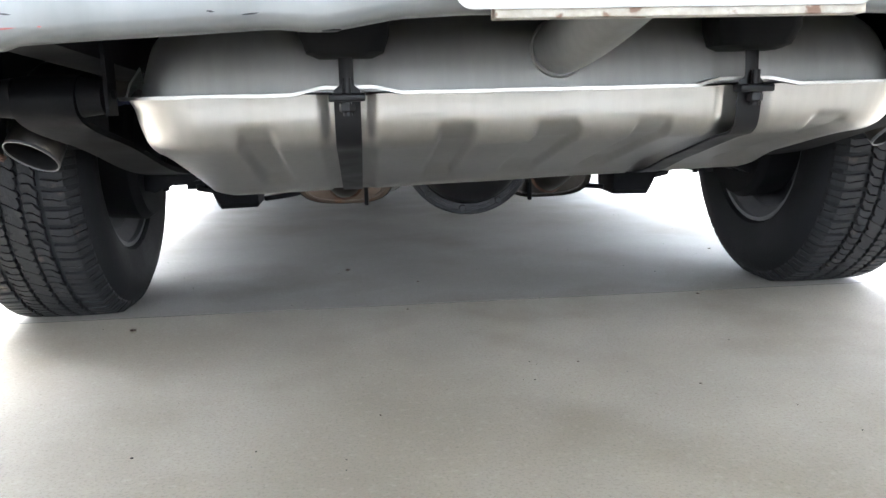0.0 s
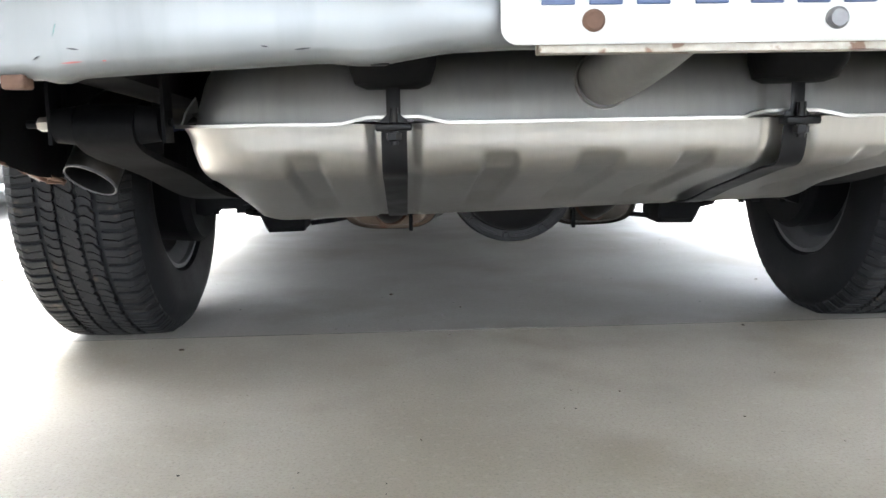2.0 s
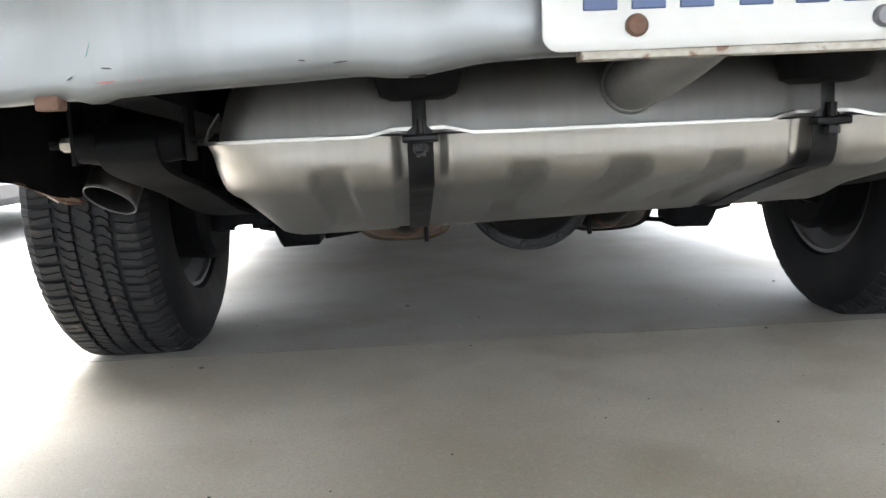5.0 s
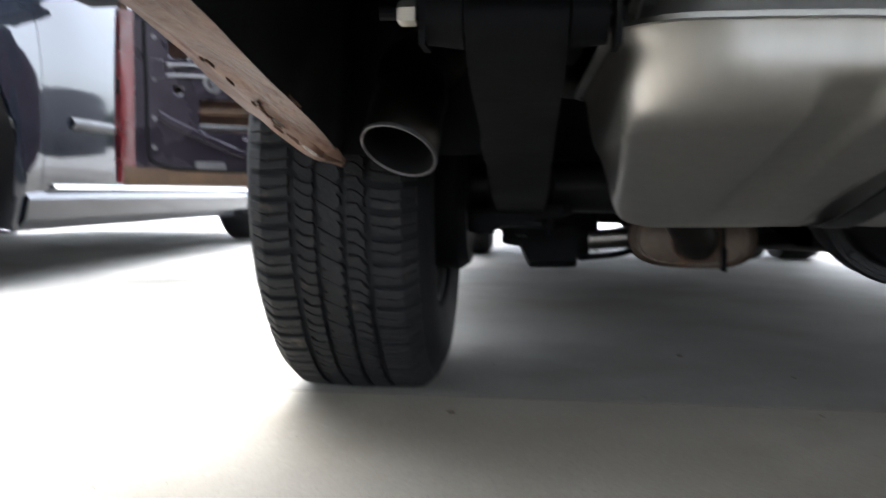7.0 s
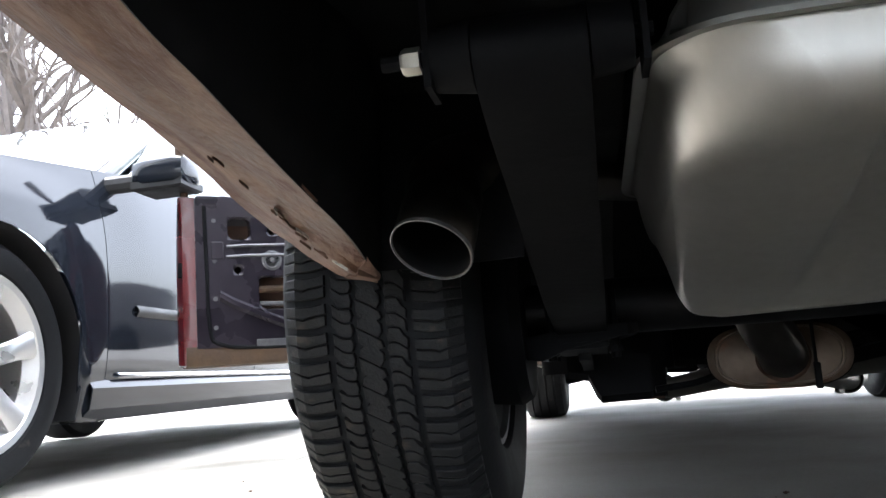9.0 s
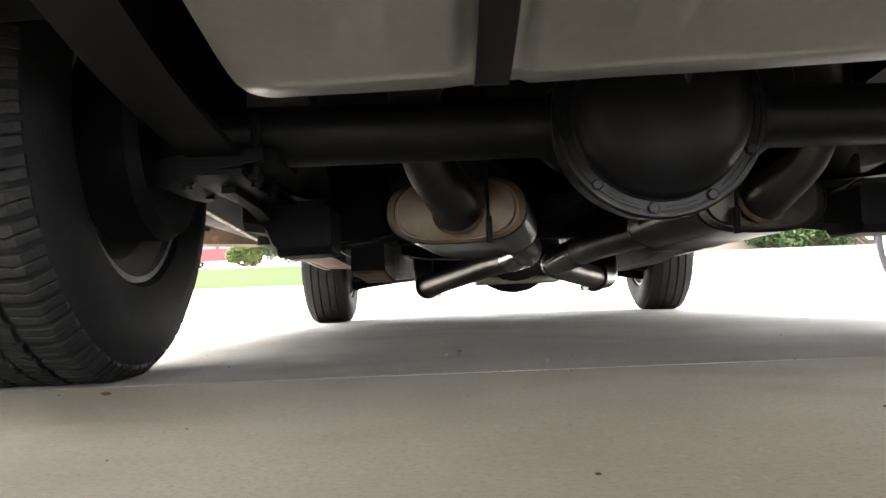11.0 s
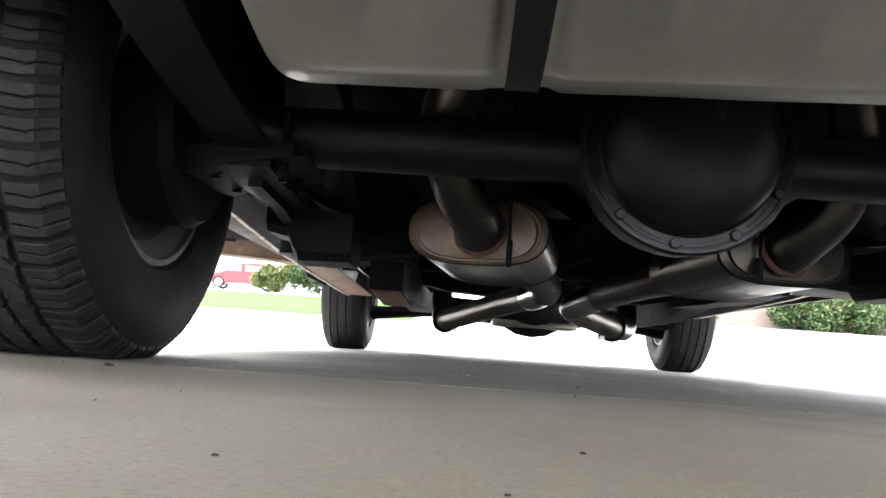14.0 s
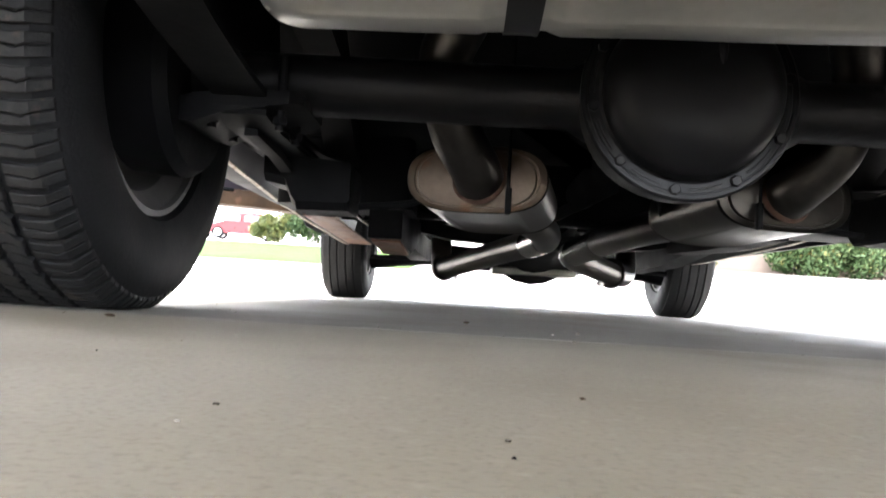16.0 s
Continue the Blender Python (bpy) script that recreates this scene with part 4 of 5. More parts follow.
    part("damper_eye", turned([(-0.026, 0.008), (-0.026, 0.022), (-0.020, 0.026), (0.020, 0.026), (0.026, 0.022), (0.026, 0.008)], (x + s * 0.117, -0.06, 0.250), "x", 20), RUBBER, car, "black rubber damper bush")
    part("bolt", hexhead((x + s * 0.117, -0.084, 0.250), (0, -1, 0), 0.008, 0.008), ZINC, car)
    part("brake_drum", turned([(s * 0.60, 0.02), (s * 0.60, 0.125), (s * 0.615, 0.135), (s * 0.68, 0.13), (s * 0.69, 0.02)], (CX * 0.3, 0, 0.312), "x", 36), BLACK, car, "dark brake drum")

# exhaust
def oval_body(p0, p1, w, h, n=40, bead=0.004):
    p0, p1 = Vector(p0), Vector(p1)
    d = (p1 - p0).normalized()
    right = d.cross(Vector((0, 0, 1))).normalized()
    up = right.cross(d)
    loops = []
    for t, k in ((0, 0.90), (0, 1.0), (0.006, 1.02), (0.012, 1.0), (0.988, 1.0), (0.994, 1.02), (1, 1.0), (1, 0.9)):
        loop = []
        for a in np.linspace(0, 2 * math.pi, n, endpoint=False):
            ca, sa = math.cos(a), math.sin(a)
            u = math.copysign(abs(ca) ** 0.62, ca) * w / 2 * k
            v = math.copysign(abs(sa) ** 0.85, sa) * h / 2 * k
            loop.append(p0.lerp(p1, t) + right * u + up * v)
        loops.append(loop)
    return loops


for s, rear_c, front_c in ((-1, (-0.217, 0.18, 0.222), (-0.172, 0.44, 0.212)), (1, (0.248, 0.18, 0.221), (0.205, 0.44, 0.212))):
    loops = oval_body(rear_c, front_c, 0.215, 0.102)
    muf = part("muffler", loft(loops[1:]), SOOTY, car, "brushed oval steel muffler")
    rc, fc = Vector(rear_c), Vector(front_c)
    d = (fc - rc).normalized()
    ends = [[p - d * 0.001 for p in loops[1]], [p - d * 0.004 for p in loops[0]], [rc + (p - rc) * 0.985 - d * 0.0005 for p in loops[0]], [rc + (p - rc) * 0.955 - d * 0.0005 for p in loops[0]], [rc + (p - rc) * 0.93 - d * 0.0055 for p in loops[0]], [rc + (p - rc) * 0.5 - d * 0.010 for p in loops[0]], [rc + (p - rc) * 0.02 - d * 0.012 for p in loops[0]]]
    # the right cap lies in shadow; its dark tone stands in for that
    part("end_cap", loft(ends), HEAT if s < 0 else SOOTY, muf, "heat-stained tan end cap" if s < 0 else "steel end cap in a sooty dark tone that stands for its shadow")
    part("rim_bead", loft([[p - d * 0.004 for p in loops[1]], [rc + (p - rc) * 1.015 - d * 0.005 for p in loops[1]], [rc + (p - rc) * 1.015 + d * 0.004 for p in loops[1]], [p + d * 0.004 for p in loops[1]]], True, False), SOOT, muf, "dark crimped rim")
    tip = Vector((s * 0.6267, -0.5076, 0.3357))
    a_in = Vector((-s * 0.013, 0.803, 0.595)).normalized()
    tail = [rc + Vector((-s * 0.006, -0.005, -0.004)), rc + Vector((s * 0.006, -0.045, 0.014)), rc + Vector((s * 0.036, -0.085, 0.06)), Vector((s * 0.285 + CX * 0.4, 0.06, 0.37)), Vector((s * 0.262 + CX * 0.5, -0.01, 0.45)), Vector((s * 0.40 + CX * 0.5, -0.17, 0.455)),
            tip + a_in * 0.16 + Vector((-s * 0.02, 0.01, 0.01)), tip + a_in * 0.09, tip + a_in * 0.04]
    bm = tube(tail, [0.037, 0.037, 0.037, 0.037, 0.037, 0.037, 0.037, 0.0375, 0.0375], 32, 8, caps=False)
    cut = Vector((s * 0.306, -0.506, -0.806)).normalized()
    bm.verts.ensure_lookup_table()
    end_ring = list(bm.verts)[-32:]
    for v in end_ring:
        v.co += -a_in * ((tip - v.co).dot(cut) / (-a_in).dot(cut))
    ring = [v.co.copy() for v in end_ring]
    pipe = pipe_tail = part("tail_pipe", bm, [SOOTY, SOOT], muf, "sooty steel tail pipe bent over the axle")
    mod = pipe.modifiers.new("wall", "SOLIDIFY")
    mod.thickness, mod.offset, mod.material_offset = 0.0018, -1, 1
    rl = [[tip + (p - tip) * k + cut * d0 for p in ring] for k, d0 in ((1.0, -0.003), (1.008, -0.001), (1.006, 0.0012), (0.982, 0.0014), (0.975, -0.001))]
    part("tip_ring", loft(rl, True, False), DULL_METAL, pipe, "bright worn edge of the pipe mouth")
    inlet = [tuple(fc + d * -0.01), tuple(fc + d * 0.03), (-0.125, 0.60, 0.214), (-0.060, 0.78, 0.203), (-0.036, 0.93, 0.193), (-0.062, 1.06, 0.186), (-0.104, 1.20, 0.179), (-0.175, 1.40, 0.161), (-0.285, 1.70, 0.134), (-0.305, 1.76, 0.15), (-0.31, 1.80, 0.27)] if s < 0 else \
            [tuple(fc + d * -0.01), tuple(fc + d * 0.03), (0.15, 0.66, 0.207), (0.101, 0.95, 0.193), (0.062, 1.12, 0.175), (0.068, 1.19, 0.166), (0.12, 1.29, 0.155), (0.213, 1.45, 0.137), (0.25, 1.53, 0.134), (0.30, 1.66, 0.15), (0.31, 1.74, 0.27)]
    pipe = part("front_pipe", tube(inlet, 0.0345, 24), SOOTY, muf, "dark steel exhaust pipe")
    q0, q1 = Vector(inlet[4 if s < 0 else 3]), Vector(inlet[5 if s < 0 else 4])
    part("sleeve", tube([q0, q0.lerp(q1, 0.5), q1], 0.0362, 24, 4), STEEL, pipe, "bright slip joint")
    q2 = Vector(inlet[8 if s < 0 else 7])
    part("flange", tube([q2 + Vector((0.006 * s, 0.02, 0.002)), q2 + Vector((0.012 * s, 0.032, 0.0))], 0.047, 20, 1), SOOTY, pipe, "dark pipe flange")
    part("bolt", hexhead(q2 + Vector((-0.03 * s, 0.0, -0.034)), (0, -1, 0), 0.010, 0.05), STEEL, pipe)
    rod = part("hanger_rod", tube([(rc.x - s * 0.048, rc.y - 0.030, rc.z - 0.052), (rc.x - s * 0.047, rc.y - 0.030, rc.z + 0.02), (rc.x - s * 0.046, rc.y - 0.030, 0.50)], 0.0026, 10), BLACK, muf, "thin hanger rod")
    part("foot", box(rc.x - s * 0.048 - 0.0045, rc.x - s * 0.048 + 0.0045, rc.y - 0.036, rc.y - 0.024, rc.z - 0.054, rc.z - 0.014, 0.002), BLACK, rod)
    w0, w1 = rc + Vector((-s * 0.004, -0.012, -0.002)), rc + Vector((-s * 0.002, -0.020, 0.001))
    part("weld", tube([w0, w1], [0.0415, 0.0385], 32, 1, caps=False), RUSTY, pipe_tail, "rusty weld round the pipe")

for s in (-1, 1):
    part("torque_box", loft([[Vector(p) for p in rounded(min(s * 0.62, s * 0.34), max(s * 0.62, s * 0.34), 0.60, 0.80, 0.02, z, 3)] for z in (0.212, 0.22, 0.36)]), BLACK, car, "black torque box under the floor")
    end = part("subframe_end", loft([[(s * 0.395 + dx, y, z) for dx, z in ((-0.035, zb), (0.035, zb), (0.035, 0.245), (-0.035, 0.245))] for y, zb in ((0.63, 0.152 if s < 0 else 0.195), (0.95, 0.137 if s < 0 else 0.190), (1.36, 0.20))]), BLACK, car, "black rear end of the subframe rail")
    if s < 0:
        part("cap_plate", loft([[(s * 0.395 + dx, y, z) for dx, z in ((-0.03, zb - 0.003), (0.03, zb - 0.003), (0.03, zb + 0.004), (-0.03, zb + 0.004))] for y, zb in ((0.65, 0.149), (0.94, 0.136))]), LIP, end, "bare primer plate under the rail end")
    part("floor_patch", loft([[(s * (0.66 - dx), y, z) for dx, z in ((0, 0.285), (0.20, 0.272), (0.20, 0.278), (0, 0.291))] for y in (0.82, 1.15)]), LIP, car, "bare primer patch on the floor")
    if s < 0:
        part("floor_patch", loft([[(s * (0.714 - dx), y, z + dz) for dx, dz in ((0, 0.004), (0.10, 0.002), (0.10, 0.008), (0, 0.010))] for y, z in ((1.35, 0.248), (1.7, 0.239), (2.1, 0.230), (2.35, 0.226))]), LIP, car, "bare primer plate beside the sill")
    for k, (px_, py, pz) in enumerate(((0.58, 0.86, 0.262), (0.50, 0.98, 0.258), (0.43, 1.12, 0.25), (0.56, 1.22, 0.25))):
        part("floor_bracket", box(s * px_ - 0.035, s * px_ + 0.035, py - 0.05, py + 0.05 + 0.02 * k, pz, pz + 0.06, 0.006), BLACK, car, "small black bracket under the floor")
    part("brake_line", tube([(s * 0.60, 0.05, 0.33), (s * 0.56, 0.35, 0.30), (s * 0.50, 0.58, 0.245), (s * 0.47, 0.82, 0.205), (s * 0.45, 1.05, 0.20), (s * 0.44, 1.3, 0.215)], 0.0045, 8), STEEL, car, "thin steel brake line")
part("floor_brace", loft([[Vector((x, y, z)) for y, z in ((0.86, 0.232), (0.875, 0.222), (0.935, 0.222), (0.95, 0.232), (0.95, 0.36), (0.86, 0.36))] for x in (-0.42, -0.1, 0.14, 0.46)]), BLACK, car, "black brace across the floor")
# gearbox, cross-members, sump and front suspension, far ahead under the floor
part("gearbox_crossmember", loft([[(CX * 0.5 + x, 1.45 + dy, z + dz) for dy, dz in ((-0.04, -0.02), (0.04, -0.02), (0.04, 0.02), (-0.04, 0.02))] for x, z in ((-0.50, 0.27), (-0.3, 0.23), (0, 0.215), (0.3, 0.23), (0.50, 0.27))]), BLACK, car, "black gearbox cross-member")
part("gearbox", loft([[Vector((CX + p[0], y, 0.29 + p[1])) for p in [(r * math.cos(a), r * math.sin(a)) for a in np.linspace(0, 2 * math.pi, 20, endpoint=False)]] for y, r in ((1.4, 0.05), (1.5, 0.085), (1.9, 0.11), (2.1, 0.15), (2.2, 0.19))]), BLACK, car, "dark gearbox casing")
part("oil_sump", loft([[Vector(p) for p in rounded(CX - a, CX + a, 2.35 + b, 2.75, 0.03, z)] for z, a, b in ((0.165, 0.10, 0.02), (0.175, 0.12, 0.0), (0.30, 0.13, 0.0))]), STEEL, car, "dull metal oil sump")
part("skid_plate", box(-0.12, 0.20, 2.08, 2.32, 0.135, 0.162, 0.006), ZINC, car, "bare metal plate under the engine")
part("front_crossmember", loft([[(CX * 0.5 + x, 2.82 + dy, z + dz) for dy, dz in ((-0.09, -0.05), (0.09, -0.05), (0.09, 0.05), (-0.09, 0.05))] for x, z in ((-0.45, 0.27), (-0.3, 0.22), (0, 0.21), (0.3, 0.22), (0.45, 0.27))]), BLACK, car, "black front cross-member")
for s in (-1, 1):
    part("control_arm", tube([(CX * 0.5 + s * 0.36, 2.95, 0.21), (CX * 0.5 + s * 0.55, 2.86, 0.19), (CX * 0.5 + s * 0.68, 2.82, 0.17)], 0.028, 12), BLACK, car, "black lower control arm")
    part("control_arm", tube([(CX * 0.5 + s * 0.36, 2.68, 0.21), (CX * 0.5 + s * 0.55, 2.78, 0.19), (CX * 0.5 + s * 0.68, 2.82, 0.17)], 0.028, 12), BLACK, car, "black lower control arm")
    part("tie_rod", tube([(CX * 0.5 + s * 0.15, 2.55, 0.20), (CX * 0.5 + s * 0.66, 2.60, 0.19)], 0.011, 10), BLACK, car)
    part("brake_cable", tube([(CX * 0.5 + s * 0.58, 0.0, 0.30), (CX * 0.5 + s * 0.52, 0.25, 0.255), (CX * 0.5 + s * 0.50, 0.55, 0.27), (CX * 0.5 + s * 0.3, 0.9, 0.31)], 0.007, 8), BLACK, car)
    part("spring_hanger", box(CX * 0.5 + s * 0.53 - 0.05, CX * 0.5 + s * 0.53 + 0.05, 0.55, 0.72, 0.245, 0.345, 0.008), BLACK, car, "black front spring hanger")

# wheels of the silver car
REAR_RIBS = [(-0.103, -0.0505, "shoulder", 0.24), (-0.0420, -0.0205, "hooked", 0), (-0.0135, 0.0135, "middle", 0), (0.0205, 0.0420, "hooked", 0), (0.0505, 0.103, "shoulder", 0.24)]
FRONT_RIBS = [(-0.086, -0.053, "plain", 0.05), (-0.048, -0.021, "plain", 0.04), (-0.016, 0.016, "plain", 0.04), (0.021, 0.048, "plain", 0.04), (0.053, 0.086, "plain", 0.05)]
wheel(car, -0.739, 0, 0.318, 0.236, 0.325, 0.188, 1, REAR_RIBS, 62, tyre_label="wide black rear tyre, dusty")
wheel(car, 0.757, 0, 0.318, 0.236, 0.325, 0.188, -1, REAR_RIBS, 62, tyre_label="wide black rear tyre, dusty")
wheel(car, -0.765, 2.82, 0.305, 0.205, 0.312, 0.182, 1, FRONT_RIBS, 60, tyre_label="black front tyre")
wheel(car, 0.765, 2.82, 0.305, 0.205, 0.312, 0.182, -1, FRONT_RIBS, 60, tyre_label="black front tyre")

# upper body: bonnet, boot lid, roof, pillars and windows
def deck(y0, y1, z0, z1, crown, w0=0.80, w1=0.80):
    rows = []
    for y in np.linspace(y0, y1, 16):
        t = (y - y0) / (y1 - y0)
        w = w0 + (w1 - w0) * t
        rows.append([(x, y, z0 + (z1 - z0) * t + crown * (1 - (x / w) ** 2)) for x in np.linspace(-w, w, 18)])
    return strip(rows, 0.004)


part("boot_lid", deck(-1.06, -0.25, 0.88, 0.93, 0.02, 0.86, 0.87), SILVER, car, "silver boot lid")
part("bonnet", deck(2.05, 3.72, 0.95, 0.86, 0.03, 0.87, 0.82), SILVER, car, "silver bonnet")
part("front_panel", box(-0.80, 0.80, 3.70, 3.76, 0.42, 0.86, 0.02), SILVER, car, "plain front panel")
part("roof", deck(0.20, 1.35, 1.33, 1.34, 0.035, 0.60, 0.60), SILVER, car, "silver roof")
for name, y0, y1, z0, z1, w0, w1 in (("rear_window", -0.25, 0.20, 0.93, 1.33, 0.78, 0.60), ("windscreen", 1.35, 2.05, 1.34, 0.95, 0.60, 0.80)):
    rows = [[(x, y0 + (y1 - y0) * t, z0 + (z1 - z0) * t) for x in np.linspace(-(w0 + (w1 - w0) * t), w0 + (w1 - w0) * t, 8)] for t in np.linspace(0, 1, 6)]
    part(name, strip(rows, 0.004), GLASS, car, "clear window glass")
for s in (-1, 1):
    for a, b in (((s * 0.80, 2.05, 0.94), (s * 0.61, 1.35, 1.34)), ((s * 0.84, -0.25, 0.90), (s * 0.62, 0.20, 1.33)), ((s * 0.61, 1.35, 1.34), (s * 0.61, 0.20, 1.34)), ((s * 0.86, 0.45, 0.90), (s * 0.62, 0.35, 1.33))):
        part("pillar", tube([a, b], 0.03, 10, 1), SILVER, car)
    rows = [[(s * (0.86 - 0.24 * t), y, 0.90 + 0.43 * t) for y in np.linspace(-0.1 + 0.3 * t, 1.95 - 0.55 * t, 8)] for t in np.linspace(0, 1, 4)]
    if s > 0:
        part("side_window", strip(rows, 0.004), GLASS, car, "clear side glass")
part("dashboard", box(-0.72, 0.72, 1.70, 1.95, 0.62, 0.90, 0.03), BLACK, car, "black dashboard")
part("bulkhead", box(-0.74, 0.76, 1.98, 2.02, 0.30, 0.92, 0.01), BLACK, car, "black bulkhead")
for s in (-1, 1):
    bm = loft([[Vector(p) for p in rounded(s * 0.36 - 0.22, s * 0.36 + 0.22, 0.75, 1.2, 0.06, z)] for z in (0.42, 0.60)])
    box(s * 0.36 - 0.21, s * 0.36 + 0.21, 0.66, 0.78, 0.5, 0.98, 0.04, bm)
    part("front_seat", bm, BLACK, car, "dark bucket seat")
part("parcel_shelf", box(-0.72, 0.74, -0.30, 0.30, 0.86, 0.89, 0.01), BLACK, car, "dark parcel shelf")

# ---- open door of the silver car ----
HX, HY, DL, SW = -0.80, 1.95, 1.22, radians(55)
dd = Vector((-math.sin(SW), -math.cos(SW), 0))
dn = Vector((math.cos(SW), -math.sin(SW), 0))


def on_door(u, v, z):
    """u along the door from the hinge, v towards its inner face."""
    return Vector((HX, HY, 0)) + dd * u + dn * v + Vector((0, 0, z))


def door_box(u0, u1, v0, v1, z0, z1, bev=0.006):
    bm = box(u0, u1, v0, v1, z0, z1, bev)
    for v in bm.verts:
        v.co = on_door(*v.co)
    return bm


Z0, Z1 = 0.315, 0.865
# outer skin, curved in section
def door_bow(z):
    return 0.075 * max(0, (z - 0.60) / 0.265) ** 2 + 0.02 * max(0, (0.46 - z) / 0.145) ** 2


rows = [[on_door(u, -0.11 + door_bow(z) + (0.01 if u > DL - 0.01 else 0), z) for z in np.linspace(Z0, Z1, 14)] for u in np.linspace(0, DL, 14)]
door = part("door", strip(rows, 0.004), DARK_SIDE, car, "open door stripped of its trim")
# shut face, red, bowed like the skin
rows = []
for z in np.linspace(Z0, Z1, 14):
    bow = door_bow(z)
    rows.append([on_door(DL, -0.11 + bow, z), on_door(DL + 0.006, -0.075 + bow * 0.75, z), on_door(DL + 0.002, -0.045 + bow * 0.5, z), on_door(DL - 0.006, -0.02 + bow * 0.2, z), on_door(DL - 0.028, -0.006, z), on_door(DL - 0.045, 0.0, z)])
shut = part("shut_face", strip(rows, 0.003), RED_PAINT, door, "red painted edge of the door")
# a solid black block stands in for the shade inside the latch hole
part("latch_hole", door_box(DL - 0.012, DL + 0.006, -0.045, -0.022, 0.60, 0.65, 0.004), BLACK, shut, "black block for the shaded latch hole")
# inner panel with openings
holes = [(0.991, 1.072, 0.72, 0.80), (0.60, 0.84, 0.655, 0.72), (0.60, 0.973, 0.485, 0.60), (1.02, 1.056, 0.602, 0.638), (0.90, 0.94, 0.735, 0.768), (0.20, 0.42, 0.52, 0.74)]
us = sorted({0.02, DL - 0.045, *[h[i] for h in holes for i in (0, 1)]})
zs = sorted({Z0 + 0.05, Z1 - 0.005, *[h[i] for h in holes for i in (2, 3)]})
bm = bmesh.new()
vv = {}
for i, u in enumerate(us):
    for j, z in enumerate(zs):
        vv[i, j] = bm.verts.new(on_door(u, 0.0, z))
for i in range(len(us) - 1):
    for j in range(len(zs) - 1):
        um, zm = (us[i] + us[i + 1]) / 2, (zs[j] + zs[j + 1]) / 2
        if not any(h[0] < um < h[1] and h[2] < zm < h[3] for h in holes):
            bm.faces.new((vv[i, j], vv[i + 1, j], vv[i + 1, j + 1], vv[i, j + 1]))
bmesh.ops.delete(bm, geom=[v for v in bm.verts if not v.link_faces], context="VERTS")
thicken(bm, 0.006)
part("inner_panel", bm, DOOR_INNER, door, "bare purple-grey inner door panel with access holes", smooth=False)
for u0, u1, z0, z1 in holes:
    bm = loft([[on_door(u, v, z) for u, z, _ in rounded(u0 - g, u1 + g, z0 - g, z1 + g, 0.02, 0)] for g, v in ((0.012, 0.002), (0.008, 0.006), (0.002, 0.005), (-0.004, -0.002), (-0.005, -0.03))], True, False)
    part("hole_rim", bm, DOOR_INNER, door)
part("inner_back", door_box(0.04, DL - 0.06, -0.075, -0.07, Z0 + 0.05, Z1 - 0.02, 0.002), RUSTY, door, "rusty inside of the outer skin")
part("pressed_bead", tube([on_door(DL - 0.075, 0.004, Z1 - 0.03), on_door(DL - 0.08, 0.004, 0.62), on_door(DL - 0.085, 0.004, 0.44), on_door(DL - 0.12, 0.004, 0.375), on_door(0.9, 0.004, 0.36), on_door(0.3, 0.004, 0.36)], 0.007, 10), BLACK, door, "black rubber seal round the door")
part("door_brace", strip([[on_door(u, 0.004, z + 0.016), on_door(u, 0.016, z + 0.006), on_door(u, 0.016, z - 0.006), on_door(u, 0.004, z - 0.016)] for u, z in ((1.10, 0.535), (1.06, 0.512), (0.95, 0.463), (0.84, 0.42), (0.70, 0.41), (0.4, 0.41))], 0.003), DOOR_INNER, door, "pressed diagonal ridge")
part("regulator_arm", tube([on_door(0.97, -0.02, 0.555), on_door(0.80, -0.02, 0.56), on_door(0.60, -0.02, 0.55)], 0.012, 8), DOOR_RUST, door, "rusty window regulator arm")
part("regulator_channel", door_box(0.66, 0.97, -0.03, -0.012, 0.500, 0.515, 0.003), DULL_METAL, door, "grey window channel")
part("regulator_plate", loft([[on_door(0.925 + r * math.cos(a), v, 0.652 + r * math.sin(a)) for a in np.linspace(0, 2 * math.pi, 24, endpoint=False)] for v, r in ((0.0, 0.036), (0.008, 0.034), (0.010, 0.026), (0.006, 0.022), (0.006, 0.010), (0.012, 0.008))]), DULL_METAL, door, "round regulator plate")
for z, u1 in ((0.702, 0.80), (0.668, 0.76)):
    part("lock_rod", tube([on_door(DL - 0.145, 0.008, z - 0.004), on_door(1.0, 0.010, z), on_door(u1, 0.008, z + 0.004)], 0.0055, 8), DULL_METAL, door, "grey lock rod")
part("latch_plate", door_box(DL - 0.135, DL - 0.095, 0.0, 0.010, 0.655, 0.715, 0.004), DOOR_INNER, door)
part("sticker", door_box(0.885, 0.985, 0.001, 0.010, 0.362, 0.388, 0.003), DULL_METAL, door, "bright patch at the foot of the panel")
part("pressed_step", strip([[on_door(u, 0.0, 0.475), on_door(u, 0.014, 0.462), on_door(u, 0.014, 0.415), on_door(u, 0.0, 0.402)] for u in (0.15, 0.4, 0.75, 0.80, 0.83)], 0.002), DOOR_INNER, door)
for z in (0.785, 0.65, 0.525, 0.43):
    part("bolt", hexhead(on_door(DL - 0.105, 0.0, z), dn, 0.009, 0.007), DULL_METAL, door)
rows = [[on_door(u, -0.10, Z0 - 0.004), on_door(u, -0.05, Z0 - 0.008), on_door(u, 0.004, Z0 - 0.004), on_door(u, 0.006, Z0 + 0.03 + 0.006 * noise.noise((u * 12, 0, 0))), on_door(u, 0.0, Z0 + 0.055)] for u in np.linspace(0.0, DL - 0.01, 40)]
part("door_bottom", strip(rows, 0.003), DOOR_RUST, door, "brown rusty lower hem of the door")
